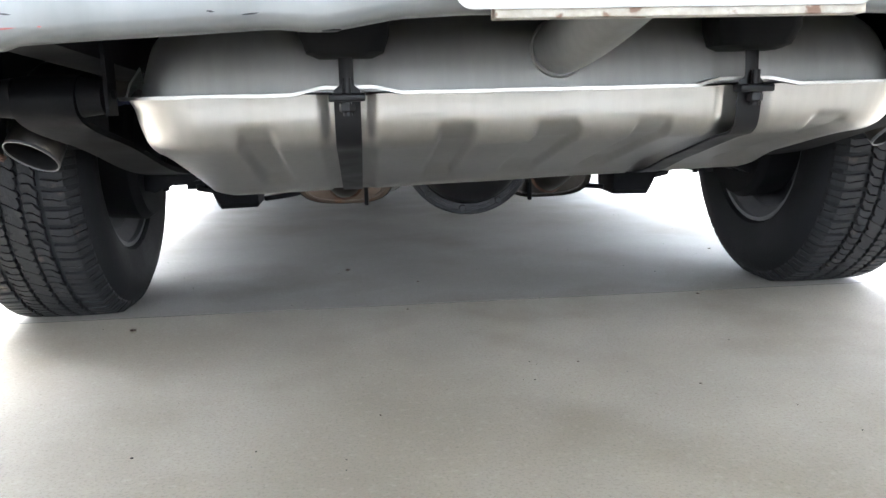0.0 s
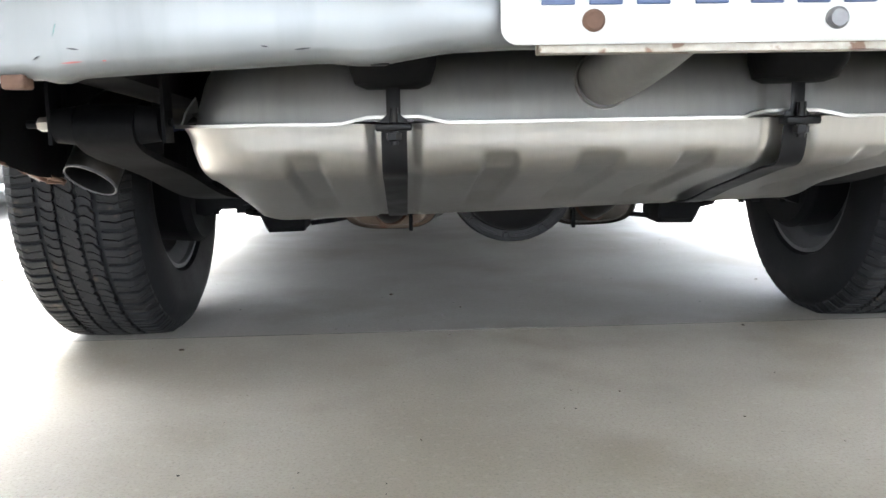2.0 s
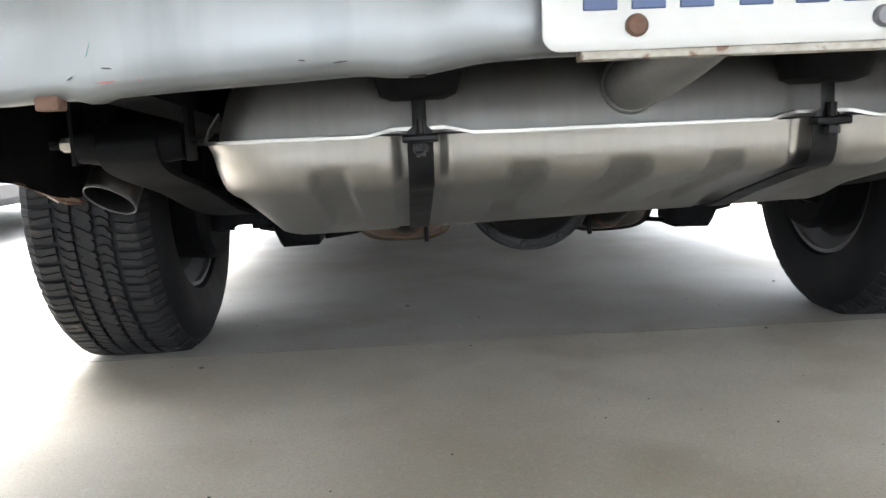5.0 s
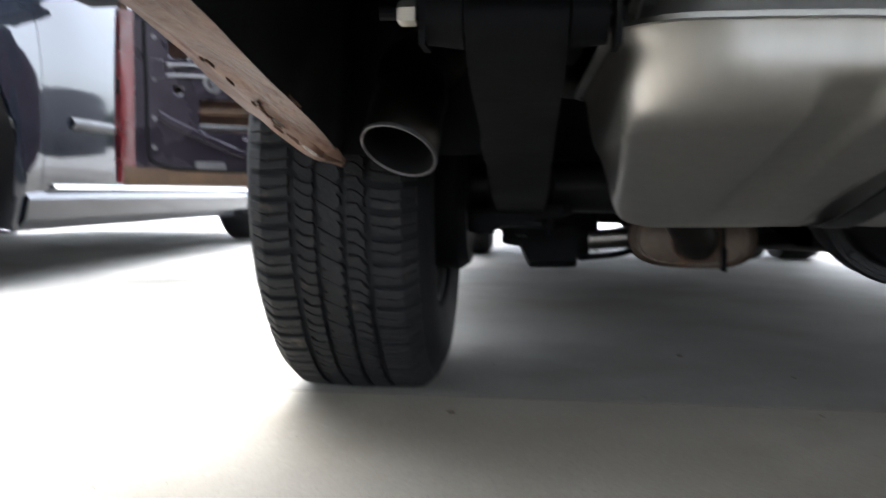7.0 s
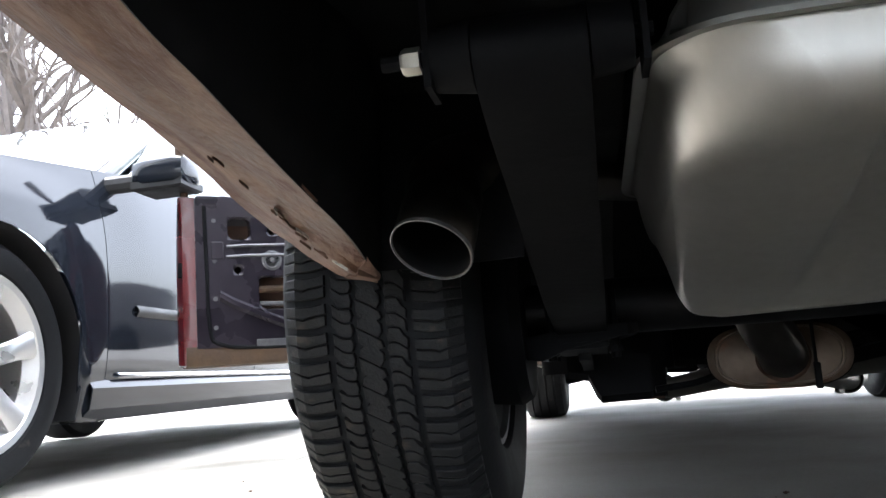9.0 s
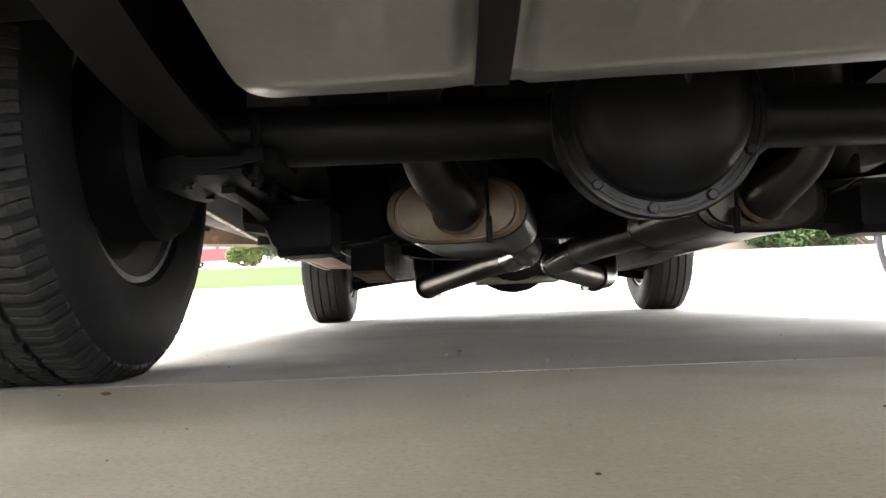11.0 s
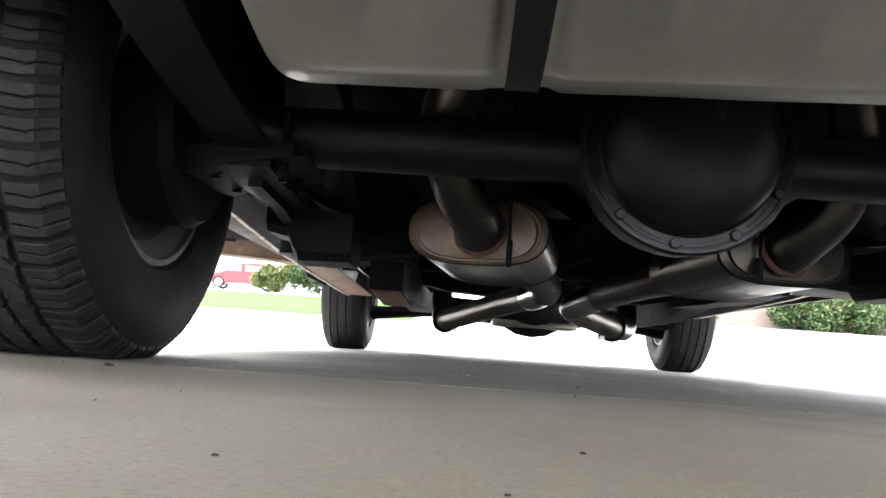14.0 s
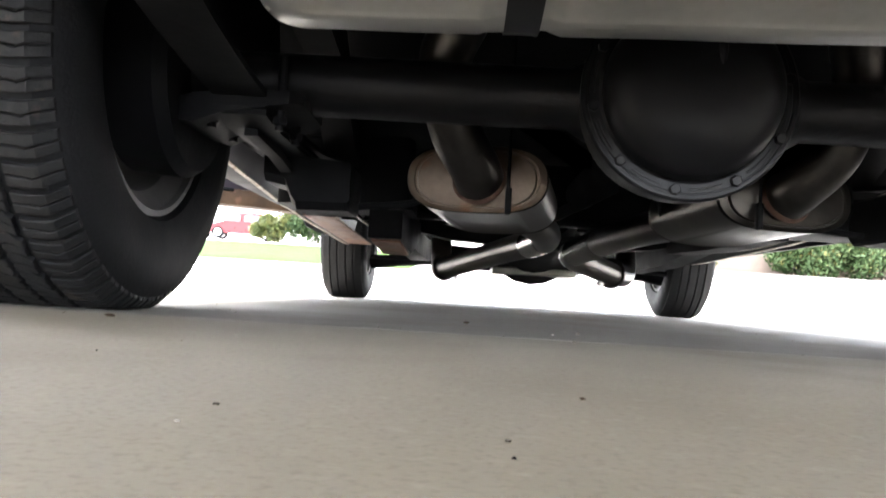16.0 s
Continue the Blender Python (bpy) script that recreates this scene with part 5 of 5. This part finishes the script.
part("window_channel", tube([on_door(DL - 0.02, -0.03, Z1 - 0.01), on_door(DL - 0.005, -0.02, 1.0), on_door(DL + 0.01, -0.01, 1.2)], 0.014, 8), DOOR_RUST, door, "brown window channel")
part("belt_rail", door_box(0.02, DL - 0.05, -0.05, 0.004, Z1 - 0.012, Z1 + 0.006, 0.004), DOOR_INNER, door)

# ---- modern cars standing beside ----
def alloy_wheel(parent, x, y, z, radius, face, spokes=6):
    """A road wheel: tyre, rim barrel and spokes; face is the side (-1 or 1 along x) that it shows."""
    rim = radius * 0.70
    w = 0.215
    whl = part("wheel", turned([(-face * w * 0.38, rim), (-face * w * 0.2, rim - 0.03), (face * w * 0.25, rim - 0.035), (face * w * 0.42, rim - 0.012), (face * w * 0.44, rim + 0.004), (face * w * 0.36, rim + 0.004)], (x, y, z), "x", 56), ALLOY, parent, "silver alloy wheel")
    part("tyre", turned(tyre_profile(w, radius, rim), (x, y, z), "x", 64), RUBBER, whl, "black tyre")
    part("hub", turned([(face * w * 0.20, 0.0005), (face * w * 0.38, 0.0005), (face * w * 0.38, 0.028), (face * w * 0.36, 0.034), (face * w * 0.35, 0.075), (face * w * 0.2, 0.08)], (x, y, z), "x", 30), ALLOY, whl)
    part("brake_disc", turned([(0, 0.05), (0, 0.15), (-face * 0.02, 0.15), (-face * 0.02, 0.05)], (x, y, z), "x", 40), RUSTY, whl, "dark brake disc")
    for k in range(spokes):
        a = 2 * math.pi * k / spokes + 0.25
        loops = []
        for r, hw, f in ((0.05, 0.034, 0.34), (0.10, 0.027, 0.35), (rim * 0.7, 0.030, 0.37), (rim - 0.014, 0.040, 0.40)):
            loop = []
            for du, dv in ((-1, -0.2), (-0.75, 0), (0.75, 0), (1, -0.2), (0.8, -0.9), (-0.8, -0.9)):
                xx = x + face * (w * f + dv * 0.03)
                yy = r * math.cos(a) - du * hw * math.sin(a)
                zz = r * math.sin(a) + du * hw * math.cos(a)
                loop.append((xx, y + yy, z + zz))
            loops.append(loop)
        part("spoke", loft(loops), ALLOY, whl)
    for k in range(5):
        a = 2 * math.pi * k / 5
        part("lug_nut", hexhead((x + face * w * 0.355, y + 0.055 * math.cos(a), z + 0.055 * math.sin(a)), (face, 0, 0), 0.010, 0.014), STEEL, whl)
    return whl


def sedan(name, label, x_side, y_front_axle, face, heading, paint, r=0.335, base=2.78, lift=0.0):
    """A modern four-door saloon. x_side: its flank towards the silver car; face: which way that flank looks; heading: -1 if its nose points to -y."""
    width = 1.82
    thing_ob = thing(name, label, "car", (x_side - face * width / 2, y_front_axle, 0))
    h = heading

    def at(u, w, z):
        """u metres behind the front axle, w metres in from the flank."""
        return Vector((x_side - face * w, y_front_axle - h * u, z + lift))

    fa, ra = 0.0, base

    def low(u):
        z = float(np.interp(u, [-0.95, -0.6, 0.4, 0.5, base - 0.45, base + 0.5, base + 1.05], [0.24, 0.19, 0.165, 0.16, 0.16, 0.22, 0.30]))
        for c in (fa, ra):
            d = abs(u - c)
            if d < 0.375:
                z = max(z, 0.335 + math.sqrt(0.375 ** 2 - d * d) * 0.97)
        return z

    belt = lambda u: float(np.interp(u, [-0.95, -0.7, 0, 0.75, 1.5, base, base + 0.7, base + 1.05], [0.62, 0.76, 0.89, 0.985, 1.005, 1.03, 1.03, 0.96]))

    def inset(z, u):
        b = belt(u)
        k = (z - 0.16) / (b - 0.16)
        plan = 0.26 * max(0, (-u - 0.1) / 0.85) ** 2.2 + 0.20 * max(0, (u - base - 0.15) / 0.9) ** 2.2
        bulge = 0.055 * max(0, (k - 0.55) / 0.45) ** 2 + 0.045 * max(0, (0.35 - k) / 0.35) ** 2
        flare = 0
        for c in (fa, ra):
            flare -= 0.018 * math.exp(-((u - c) / 0.42) ** 4) * (1 if z < 0.78 else max(0, 1 - (z - 0.78) / 0.12))
        return bulge + plan + flare

    for sd in (0, 1):
        for nm, u0, u1 in (("front_fender", -0.93, 0.498), ("front_door", 0.502, 1.62), ("rear_door", 1.624, 2.46), ("rear_fender", 2.464, base + 1.0)):
            rows = []
            for u in np.linspace(u0, u1, max(10, int((u1 - u0) / 0.035))):
                zb = low(u) if "fender" in nm else 0.285
                col = []
                for t in np.linspace(0, 1, 18):
                    z = zb + (belt(u) - zb) * t
                    i = inset(z, u)
                    col.append(at(u, i if sd == 0 else width - i, z))
                rows.append(col)
            part(nm, strip(rows, -0.003), paint, thing_ob, "glossy painted side panel", angle=50)
        rows = []
        for u in np.linspace(0.42, base - 0.40, 24):
            rows.append([at(u, iw if sd == 0 else width - iw, z) for iw, z in ((0.16, 0.16), (0.05, 0.165), (0.012, 0.20), (0.000, 0.26), (0.016, 0.285), (0.06, 0.30))])
        part("side_skirt", strip(rows, 0.003), paint, thing_ob, "painted sill under the doors")
        if sd == 0:
            rows = [[at(u, inset(0.30, u) - 0.004 - 0.006 * math.sin(t * math.pi), 0.290 + 0.014 * t) for t in (0, 0.33, 0.67, 1)] for u in np.linspace(0.56, 2.45, 16)]
            part("sill_trim", strip(rows, 0.002), CHROME, thing_ob, "thin bright strip along the sill")
            rows = [[at(u, inset(0.50, u) - 0.010 * math.sin(t * math.pi) - 0.001, 0.488 + 0.034 * t) for t in np.linspace(0, 1, 6)] for u in np.linspace(0.66, 2.40, 30)]
            part("door_moulding", strip(rows, 0.003), SEDAN_BLACK if paint is GREY_PAINT else paint, thing_ob, "dark rub strip along the door")
        # wheel houses
        for c in (fa, ra):
            rows = [[at(c + 0.392 * math.cos(a), iw if sd == 0 else width - iw, 0.335 + 0.375 * math.sin(a)) for iw in (0.012, 0.3)] for a in np.linspace(-0.45, math.pi + 0.45, 28)]
            part("wheel_arch_liner", strip(rows, 0.003), SEDAN_BLACK, thing_ob, "black plastic arch liner")
    # bonnet, windscreen, roof, rear window, boot
    def across(u, z_edge, z_mid, ins):
        return [at(u, ins + (width - 2 * ins) * t, z_edge + (z_mid - z_edge) * (1 - (2 * t - 1) ** 2)) for t in np.linspace(0, 1, 17)]

    part("bonnet", strip([across(u, belt(u) - 0.002, belt(u) + 0.06, inset(belt(u), u)) for u in np.linspace(-0.93, 0.62, 18)], 0.003), paint, thing_ob, "glossy painted bonnet")
    part("windscreen", strip([across(u, z, z + 0.05, i) for u, z, i in ((0.60, 0.945, 0.09), (0.95, 1.16, 0.18), (1.35, 1.38, 0.27))], 0.004), GLASS, thing_ob, "windscreen glass")
    part("roof", strip([across(u, z, z + 0.05, i) for u, z, i in ((1.35, 1.38, 0.27), (1.7, 1.42, 0.27), (2.1, 1.42, 0.28), (2.5, 1.37, 0.29))], 0.004), paint, thing_ob, "painted roof")
    part("rear_window", strip([across(u, z, z + 0.04, i) for u, z, i in ((2.5, 1.37, 0.29), (2.9, 1.18, 0.21), (3.2, 1.02, 0.14))], 0.004), GLASS, thing_ob, "rear glass")
    part("boot_lid", strip([across(u, z, z + 0.03, i) for u, z, i in ((3.2, 1.01, 0.12), (3.5, 0.99, 0.16), (3.78, 0.93, 0.30))], 0.004), paint, thing_ob, "painted boot lid")
    for nm, u, zt in (("front_bumper", -0.93, belt(-0.93) + 0.02), ("rear_bumper", base + 1.0, 0.95)):
        ends = inset(0.5, u)
        rows = [[at(u + (0.09 if u < 0 else -0.09) * (-(1 - (2 * t - 1) ** 2)) + (0.05 if z < 0.3 else 0) * (1 if u < 0 else -1), ends + (width - 2 * ends) * t, z) for z in np.linspace(0.2, zt, 8)] for t in np.linspace(0, 1, 15)]
        part(nm, strip(rows, 0.004), paint, thing_ob, "painted bumper")
    for sd in (0, 1):
        rows = []
        for t in np.linspace(0, 1, 5):
            rows.append([at(u, (0.06 + 0.21 * t) if sd == 0 else width - (0.06 + 0.21 * t), belt(u) + (zt - belt(u)) * t) for u, zt in ((0.72 + 0.62 * t, 1.38), (1.3 + 0.3 * t, 1.4), (1.9, 1.41), (2.5 - 0.1 * t, 1.40), (3.0 - 0.5 * t, 1.37))])
        part("side_window", strip(rows, 0.004), GLASS, thing_ob, "tinted side glass")
        for (u0, z0, i0), (u1, z1, i1) in (((0.60, 0.945, 0.09), (1.35, 1.38, 0.27)), ((1.63, 0.97, 0.07), (1.75, 1.41, 0.27)), ((3.15, 1.01, 0.12), (2.5, 1.37, 0.29)), ((1.35, 1.385, 0.27), (2.5, 1.375, 0.29))):
            part("pillar", tube([at(u0, i0 if sd == 0 else width - i0, z0), at(u1, i1 if sd == 0 else width - i1, z1)], 0.03, 10, 1), paint, thing_ob)
        # door mirror
        iw = -0.13
        loops = []
        for t, k in ((0, 0.6), (0.04, 0.88), (0.2, 1.0), (0.75, 1.0), (0.95, 0.88), (1, 0.6)):
            o = -0.235 + 0.20 * t
            loop = []
            for a in np.linspace(0, 2 * math.pi, 18, endpoint=False):
                du = math.copysign(abs(math.cos(a)) ** 0.4, math.cos(a)) * 0.075 * k + 0.02 * t
                dz = math.copysign(abs(math.sin(a)) ** 0.4, math.sin(a)) * 0.062 * k
                w_ = o
                loop.append(at(0.62 + du, w_ if sd == 0 else width - w_, 0.945 + dz * 0.75))
            loops.append(loop)
        mir = part("door_mirror", loft(loops), paint, thing_ob, "painted door mirror")
        lo = [[at(0.62 + du + 0.01, w_ if sd == 0 else width - w_, z) for w_, du in ((-0.225 + e, -0.072 + e), (-0.225 + e, 0.08 - e), (-0.04 - e, 0.09 - e), (-0.04 - e, -0.06 + e))] for e, z in ((0.012, 0.884), (0.0, 0.892), (0.0, 0.915))]
        part("lower_cover", loft(lo), SEDAN_BLACK, mir, "black underside of the mirror")
        part("mirror_foot", tube([at(0.61, -0.05 if sd == 0 else width + 0.05, 0.925), at(0.58, 0.05 if sd == 0 else width - 0.05, 0.915)], 0.03, 10, 1), SEDAN_BLACK, mir, "black mirror foot")
    part("underbody", box(x_side - face * 0.2 if face < 0 else x_side - width + 0.2, x_side - width * face + 0.2 * face if face < 0 else x_side - 0.2, min(y_front_axle - h * -0.6, y_front_axle - h * (base + 0.6)), max(y_front_axle - h * -0.6, y_front_axle - h * (base + 0.6)), 0.19 + lift, 0.32 + lift, 0.03), SEDAN_BLACK, thing_ob, "black underbody")
    for c in (fa, ra):
        for wi, f in ((0.12, face), (width - 0.12, -face)):
            p = at(c, wi, r)
            alloy_wheel(thing_ob, p.x, p.y, r, r, f)
    return thing_ob


sedan("grey_sedan", "glossy dark grey modern saloon parked nose-in beside the coupe", -1.98, 0.62, 1, -1, GREY_PAINT)
sedan("white_suv", "tall pale car parked on the other side of the driveway", 2.66, 4.15, -1, 1, FAR_WHITE, r=0.37, lift=0.2)


def small_car(name, label, x, y, paint, turn):
    """A hatchback far across the street."""
    z0 = rise(y) + 0.02
    th = thing(name, label, "car", (x, y, z0))
    prof = [(-1.95, 0.30), (-1.98, 0.62), (-1.2, 0.88), (-0.9, 0.95), (-0.2, 1.40), (0.9, 1.46), (1.7, 1.30), (1.95, 0.85), (1.98, 0.30)]
    rot = Matrix.Rotation(turn, 4, "Z")
    lift = Matrix.Translation((x, y, z0))
    loops = [[lift @ rot @ Vector((u * (1 - 0.04 * abs(k)), w, z)) for u, z in prof] for k, w in ((-1, -0.84), (-0.9, -0.86), (0, 0), (0.9, 0.86), (1, 0.84))]
    part("body", loft(loops), paint, th, "glossy body")
    for u, tag in ((-0.55, "side_window"), (0.55, "side_window")):
        bm = box(u - 0.45, u + 0.45, -0.875, 0.875, 0.95, 1.30, 0.02)
        bm.transform(lift @ rot)
        # opaque grey whose pale tone stands for the reflection in the glass
        part(tag, bm, DULL_METAL, th, "window with its pale reflection painted in")
    for u in (-1.25, 1.25):
        for w in (-0.80, 0.80):
            bm = turned([(-0.1, 0.18), (-0.1, 0.31), (0.1, 0.31), (0.1, 0.18)], (0, 0, 0), "y", 28)
            bm.transform(lift @ rot @ Matrix.Translation((u, w, 0.31)))
            wh = part("wheel", bm, RUBBER, th, "black tyre")
            bm = turned([(-0.11, 0.001), (-0.11, 0.2), (0.11, 0.2), (0.11, 0.001)], (0, 0, 0), "y", 24)
            bm.transform(lift @ rot @ Matrix.Translation((u, w, 0.31)))
            part("hubcap", bm, ALLOY, wh, "pale hubcap")
    return th


small_car("red_car", "small red car parked far across the street", -12.4, 44, FAR_RED, radians(8))
small_car("white_car", "white car parked beyond the red one", -16.6, 46, FAR_WHITE, radians(8))


# ---- planting and walls across the street ----
def leaf_cloud(n, place, size, rng):
    """Many small bent leaves; place() gives the middle of each."""
    verts, faces = [], []
    for _ in range(n):
        c = place()
        a = Vector((rng.gauss(0, 1), rng.gauss(0, 1), rng.gauss(0, 1))).normalized()
        b = a.orthogonal().normalized()
        b.rotate(Matrix.Rotation(rng.random() * 6.28, 3, a))
        nrm = a.cross(b)
        s = size * rng.uniform(0.6, 1.3)
        k = len(verts)
        verts += [c - a * s, c + b * s * 0.45 + nrm * s * 0.15, c + a * s, c - b * s * 0.45 + nrm * s * 0.15]
        faces += [(k, k + 1, k + 2), (k, k + 2, k + 3)]
    bm = bmesh.new()
    vs = [bm.verts.new(v) for v in verts]
    for f in faces:
        bm.faces.new([vs[i] for i in f])
    return bm


def shrub(name, label, x, y, rx, ry, hgt, n, size, mat, seed):
    rng = random.Random(seed)
    z0 = rise(y) + 0.02
    th = thing(name, label, "shrub", (x, y, z0), group="shrubs across the street")
    lumps = [(rng.uniform(-0.7, 0.7) * rx, rng.uniform(-0.5, 0.5) * ry, rng.uniform(0.35, 0.8) * hgt, rng.uniform(0.25, 0.5)) for _ in range(max(6, int(rx * 5)))]

    def place():
        lx, ly, lz, lr = rng.choice(lumps)
        d = Vector((rng.gauss(0, 1), rng.gauss(0, 1), rng.gauss(0, 1))).normalized() * rng.random() ** 0.4 * lr * hgt
        p = Vector((x + lx, y + ly, z0 + lz)) + d
        p.z = min(max(p.z, z0 + 0.02), z0 + hgt * 1.05)
        return p

    part("foliage", leaf_cloud(n, place, size, rng), mat, th, "dense small leaves", smooth=False)
    bm = None
    for k in range(5):
        bm = tube([(x + rng.uniform(-0.3, 0.3) * rx, y, z0), (x + rng.uniform(-0.6, 0.6) * rx, y + rng.uniform(-0.2, 0.2), z0 + hgt * 0.6)], 0.03, 6, 1, bm=bm)
    part("stems", bm, BARK, th, "woody stems")
    return th


FLOWER = material("yellow_green_leaf", (0.05, 0.075, 0.015), (0.14, 0.12, 0.025), 0.6, 0, 4, 12)
shrub("hedge", "clipped green hedge beside the street wall", 10.9, 26.2, 1.9, 0.6, 1.55, 11000, 0.085, LEAF, 3)
shrub("hedge", "clipped green hedge beside the street wall", 13.5, 26.2, 1.9, 0.6, 1.6, 11000, 0.085, LEAF, 4)
shrub("hedge", "clipped green hedge beside the street wall", 16.2, 26.2, 1.9, 0.6, 1.6, 9000, 0.085, LEAF, 9)
shrub("shrub", "small yellow-green shrub at the end of the wall", 7.4, 26.0, 0.6, 0.4, 1.1, 3000, 0.07, FLOWER, 5)
shrub("shrub", "leafy green shrub with yellow flowers beyond the lawn", -7.6, 40.5, 1.6, 0.8, 1.7, 7000, 0.11, LEAF, 6)
shrub("shrub", "pale yellow shrub beyond the lawn", -10.0, 41.0, 1.3, 0.8, 1.6, 5000, 0.11, FLOWER, 7)
shrub("shrub", "leafy green shrub beyond the lawn", -4.6, 40.5, 1.7, 0.8, 1.8, 7000, 0.11, LEAF, 8)
z0 = rise(27.2)
solo("garden_wall", box(5.0, 22.0, 27.0, 27.25, z0 - 0.2, z0 + 1.3, 0.02), STUCCO, "pinkish stucco garden wall across the street", "wall", kind="structure")
solo("kerb", box(3.5, 30.0, 24.6, 24.8, rise(24.6) - 0.1, rise(24.6) + 0.14, 0.02), KERB, "pale concrete kerb before the planting strip", "kerb", kind="structure")
bm = bmesh.new()
rows = [[bm.verts.new((x, y, rise(y) + 0.10)) for x in np.linspace(3.6, 30, 6)] for y in (24.8, 27.0)]
for i in range(5):
    bm.faces.new((rows[0][i], rows[0][i + 1], rows[1][i + 1], rows[1][i]))
solo("planting_strip", bm, LAWN, "green strip behind the kerb", "lawn", kind="structure")


def bare_tree(x, y, hgt, seed, label):
    rng = random.Random(seed)
    z0 = rise(y) - 0.03
    th = thing("bare_tree", label, "tree", (x, y, z0), group="bare trees")
    trunk = bmesh.new()
    twigs = bmesh.new()

    def grow(p, d, length, r, level):
        q = p + d * length
        mid = p.lerp(q, 0.5) + Vector((rng.gauss(0, 0.05), rng.gauss(0, 0.05), rng.gauss(0, 0.03))) * length
        tube([p, mid, q], [r, r * 0.85, r * 0.68], 7 if level < 2 else 4, 3 if level < 2 else 2, False, trunk if level < 2 else twigs)
        if level >= 5:
            return
        for _ in range(3 if level < 4 else 2):
            nd = (d + Vector((rng.gauss(0, 0.5), rng.gauss(0, 0.5), rng.gauss(0.12, 0.35)))).normalized()
            grow(q if rng.random() < 0.6 else mid, nd, length * rng.uniform(0.6, 0.85), r * 0.62, level + 1)

    grow(Vector((x, y, z0)), Vector((0.03, 0.02, 1)).normalized(), hgt * 0.3, hgt * 0.022, 0)
    part("trunk", trunk, BARK, th, "grey trunk with forked limbs")
    part("crown", twigs, BARK, th, "fine bare twigs")
    return th


bare_tree(-7.6, 8.6, 8.0, 11, "leafless grey-barked tree across the lawn")
bare_tree(-9.4, 9.2, 8.5, 12, "leafless grey-barked tree farther along the street")

# ---- litter on the concrete ----
rng = random.Random(5)
def crumb(name, label, x, y, r, mat, flat=0.5):
    bm = bmesh.new()
    bmesh.ops.create_icosphere(bm, subdivisions=1, radius=r)
    for v in bm.verts:
        v.co = Vector((v.co.x * rng.uniform(0.7, 1.5), v.co.y * rng.uniform(0.6, 1.2), v.co.z * flat * rng.uniform(0.7, 1.1)))
    low = min(v.co.z for v in bm.verts)
    bmesh.ops.translate(bm, verts=bm.verts, vec=(x, y, -low - 0.0003))
    return solo(name, bm, mat, label, "debris", (x, y, 0), group="grit on the driveway", smooth=False)


for x, y, r, m in ((-0.459, -0.762, 0.0045, BLACK), (0.482, -0.136, 0.010, LEAF_DRY), (0.706, 0.323, 0.008, LEAF_DRY), (-0.101, -0.142, 0.006, LEAF_DRY), (-1.286, 0.578, 0.012, LEAF_DRY), (-1.391, 0.775, 0.010, LEAF_DRY),
                   (-0.169, -0.676, 0.004, LEAF_DRY), (-0.064, 0.096, 0.008, LEAF_DRY), (-0.219, 0.248, 0.012, LEAF_DRY), (-0.60, -0.20, 0.012, LEAF_DRY)):
    crumb("dry_leaf" if m is LEAF_DRY else "pebble",  "curled brown scrap of leaf on the concrete" if m is LEAF_DRY else "small dark pebble on the concrete", x, y, r * 0.42, m, 0.5)
for _ in range(150):
    crumb("grit", "tiny dark crumb of grit on the concrete", rng.uniform(-1.3, 1.2), rng.uniform(-1.35, 1.2), rng.uniform(0.0007, 0.0018), rng.choice((BLACK, LEAF_DRY, JOINT_DIRT, CONCRETE)), 0.6)
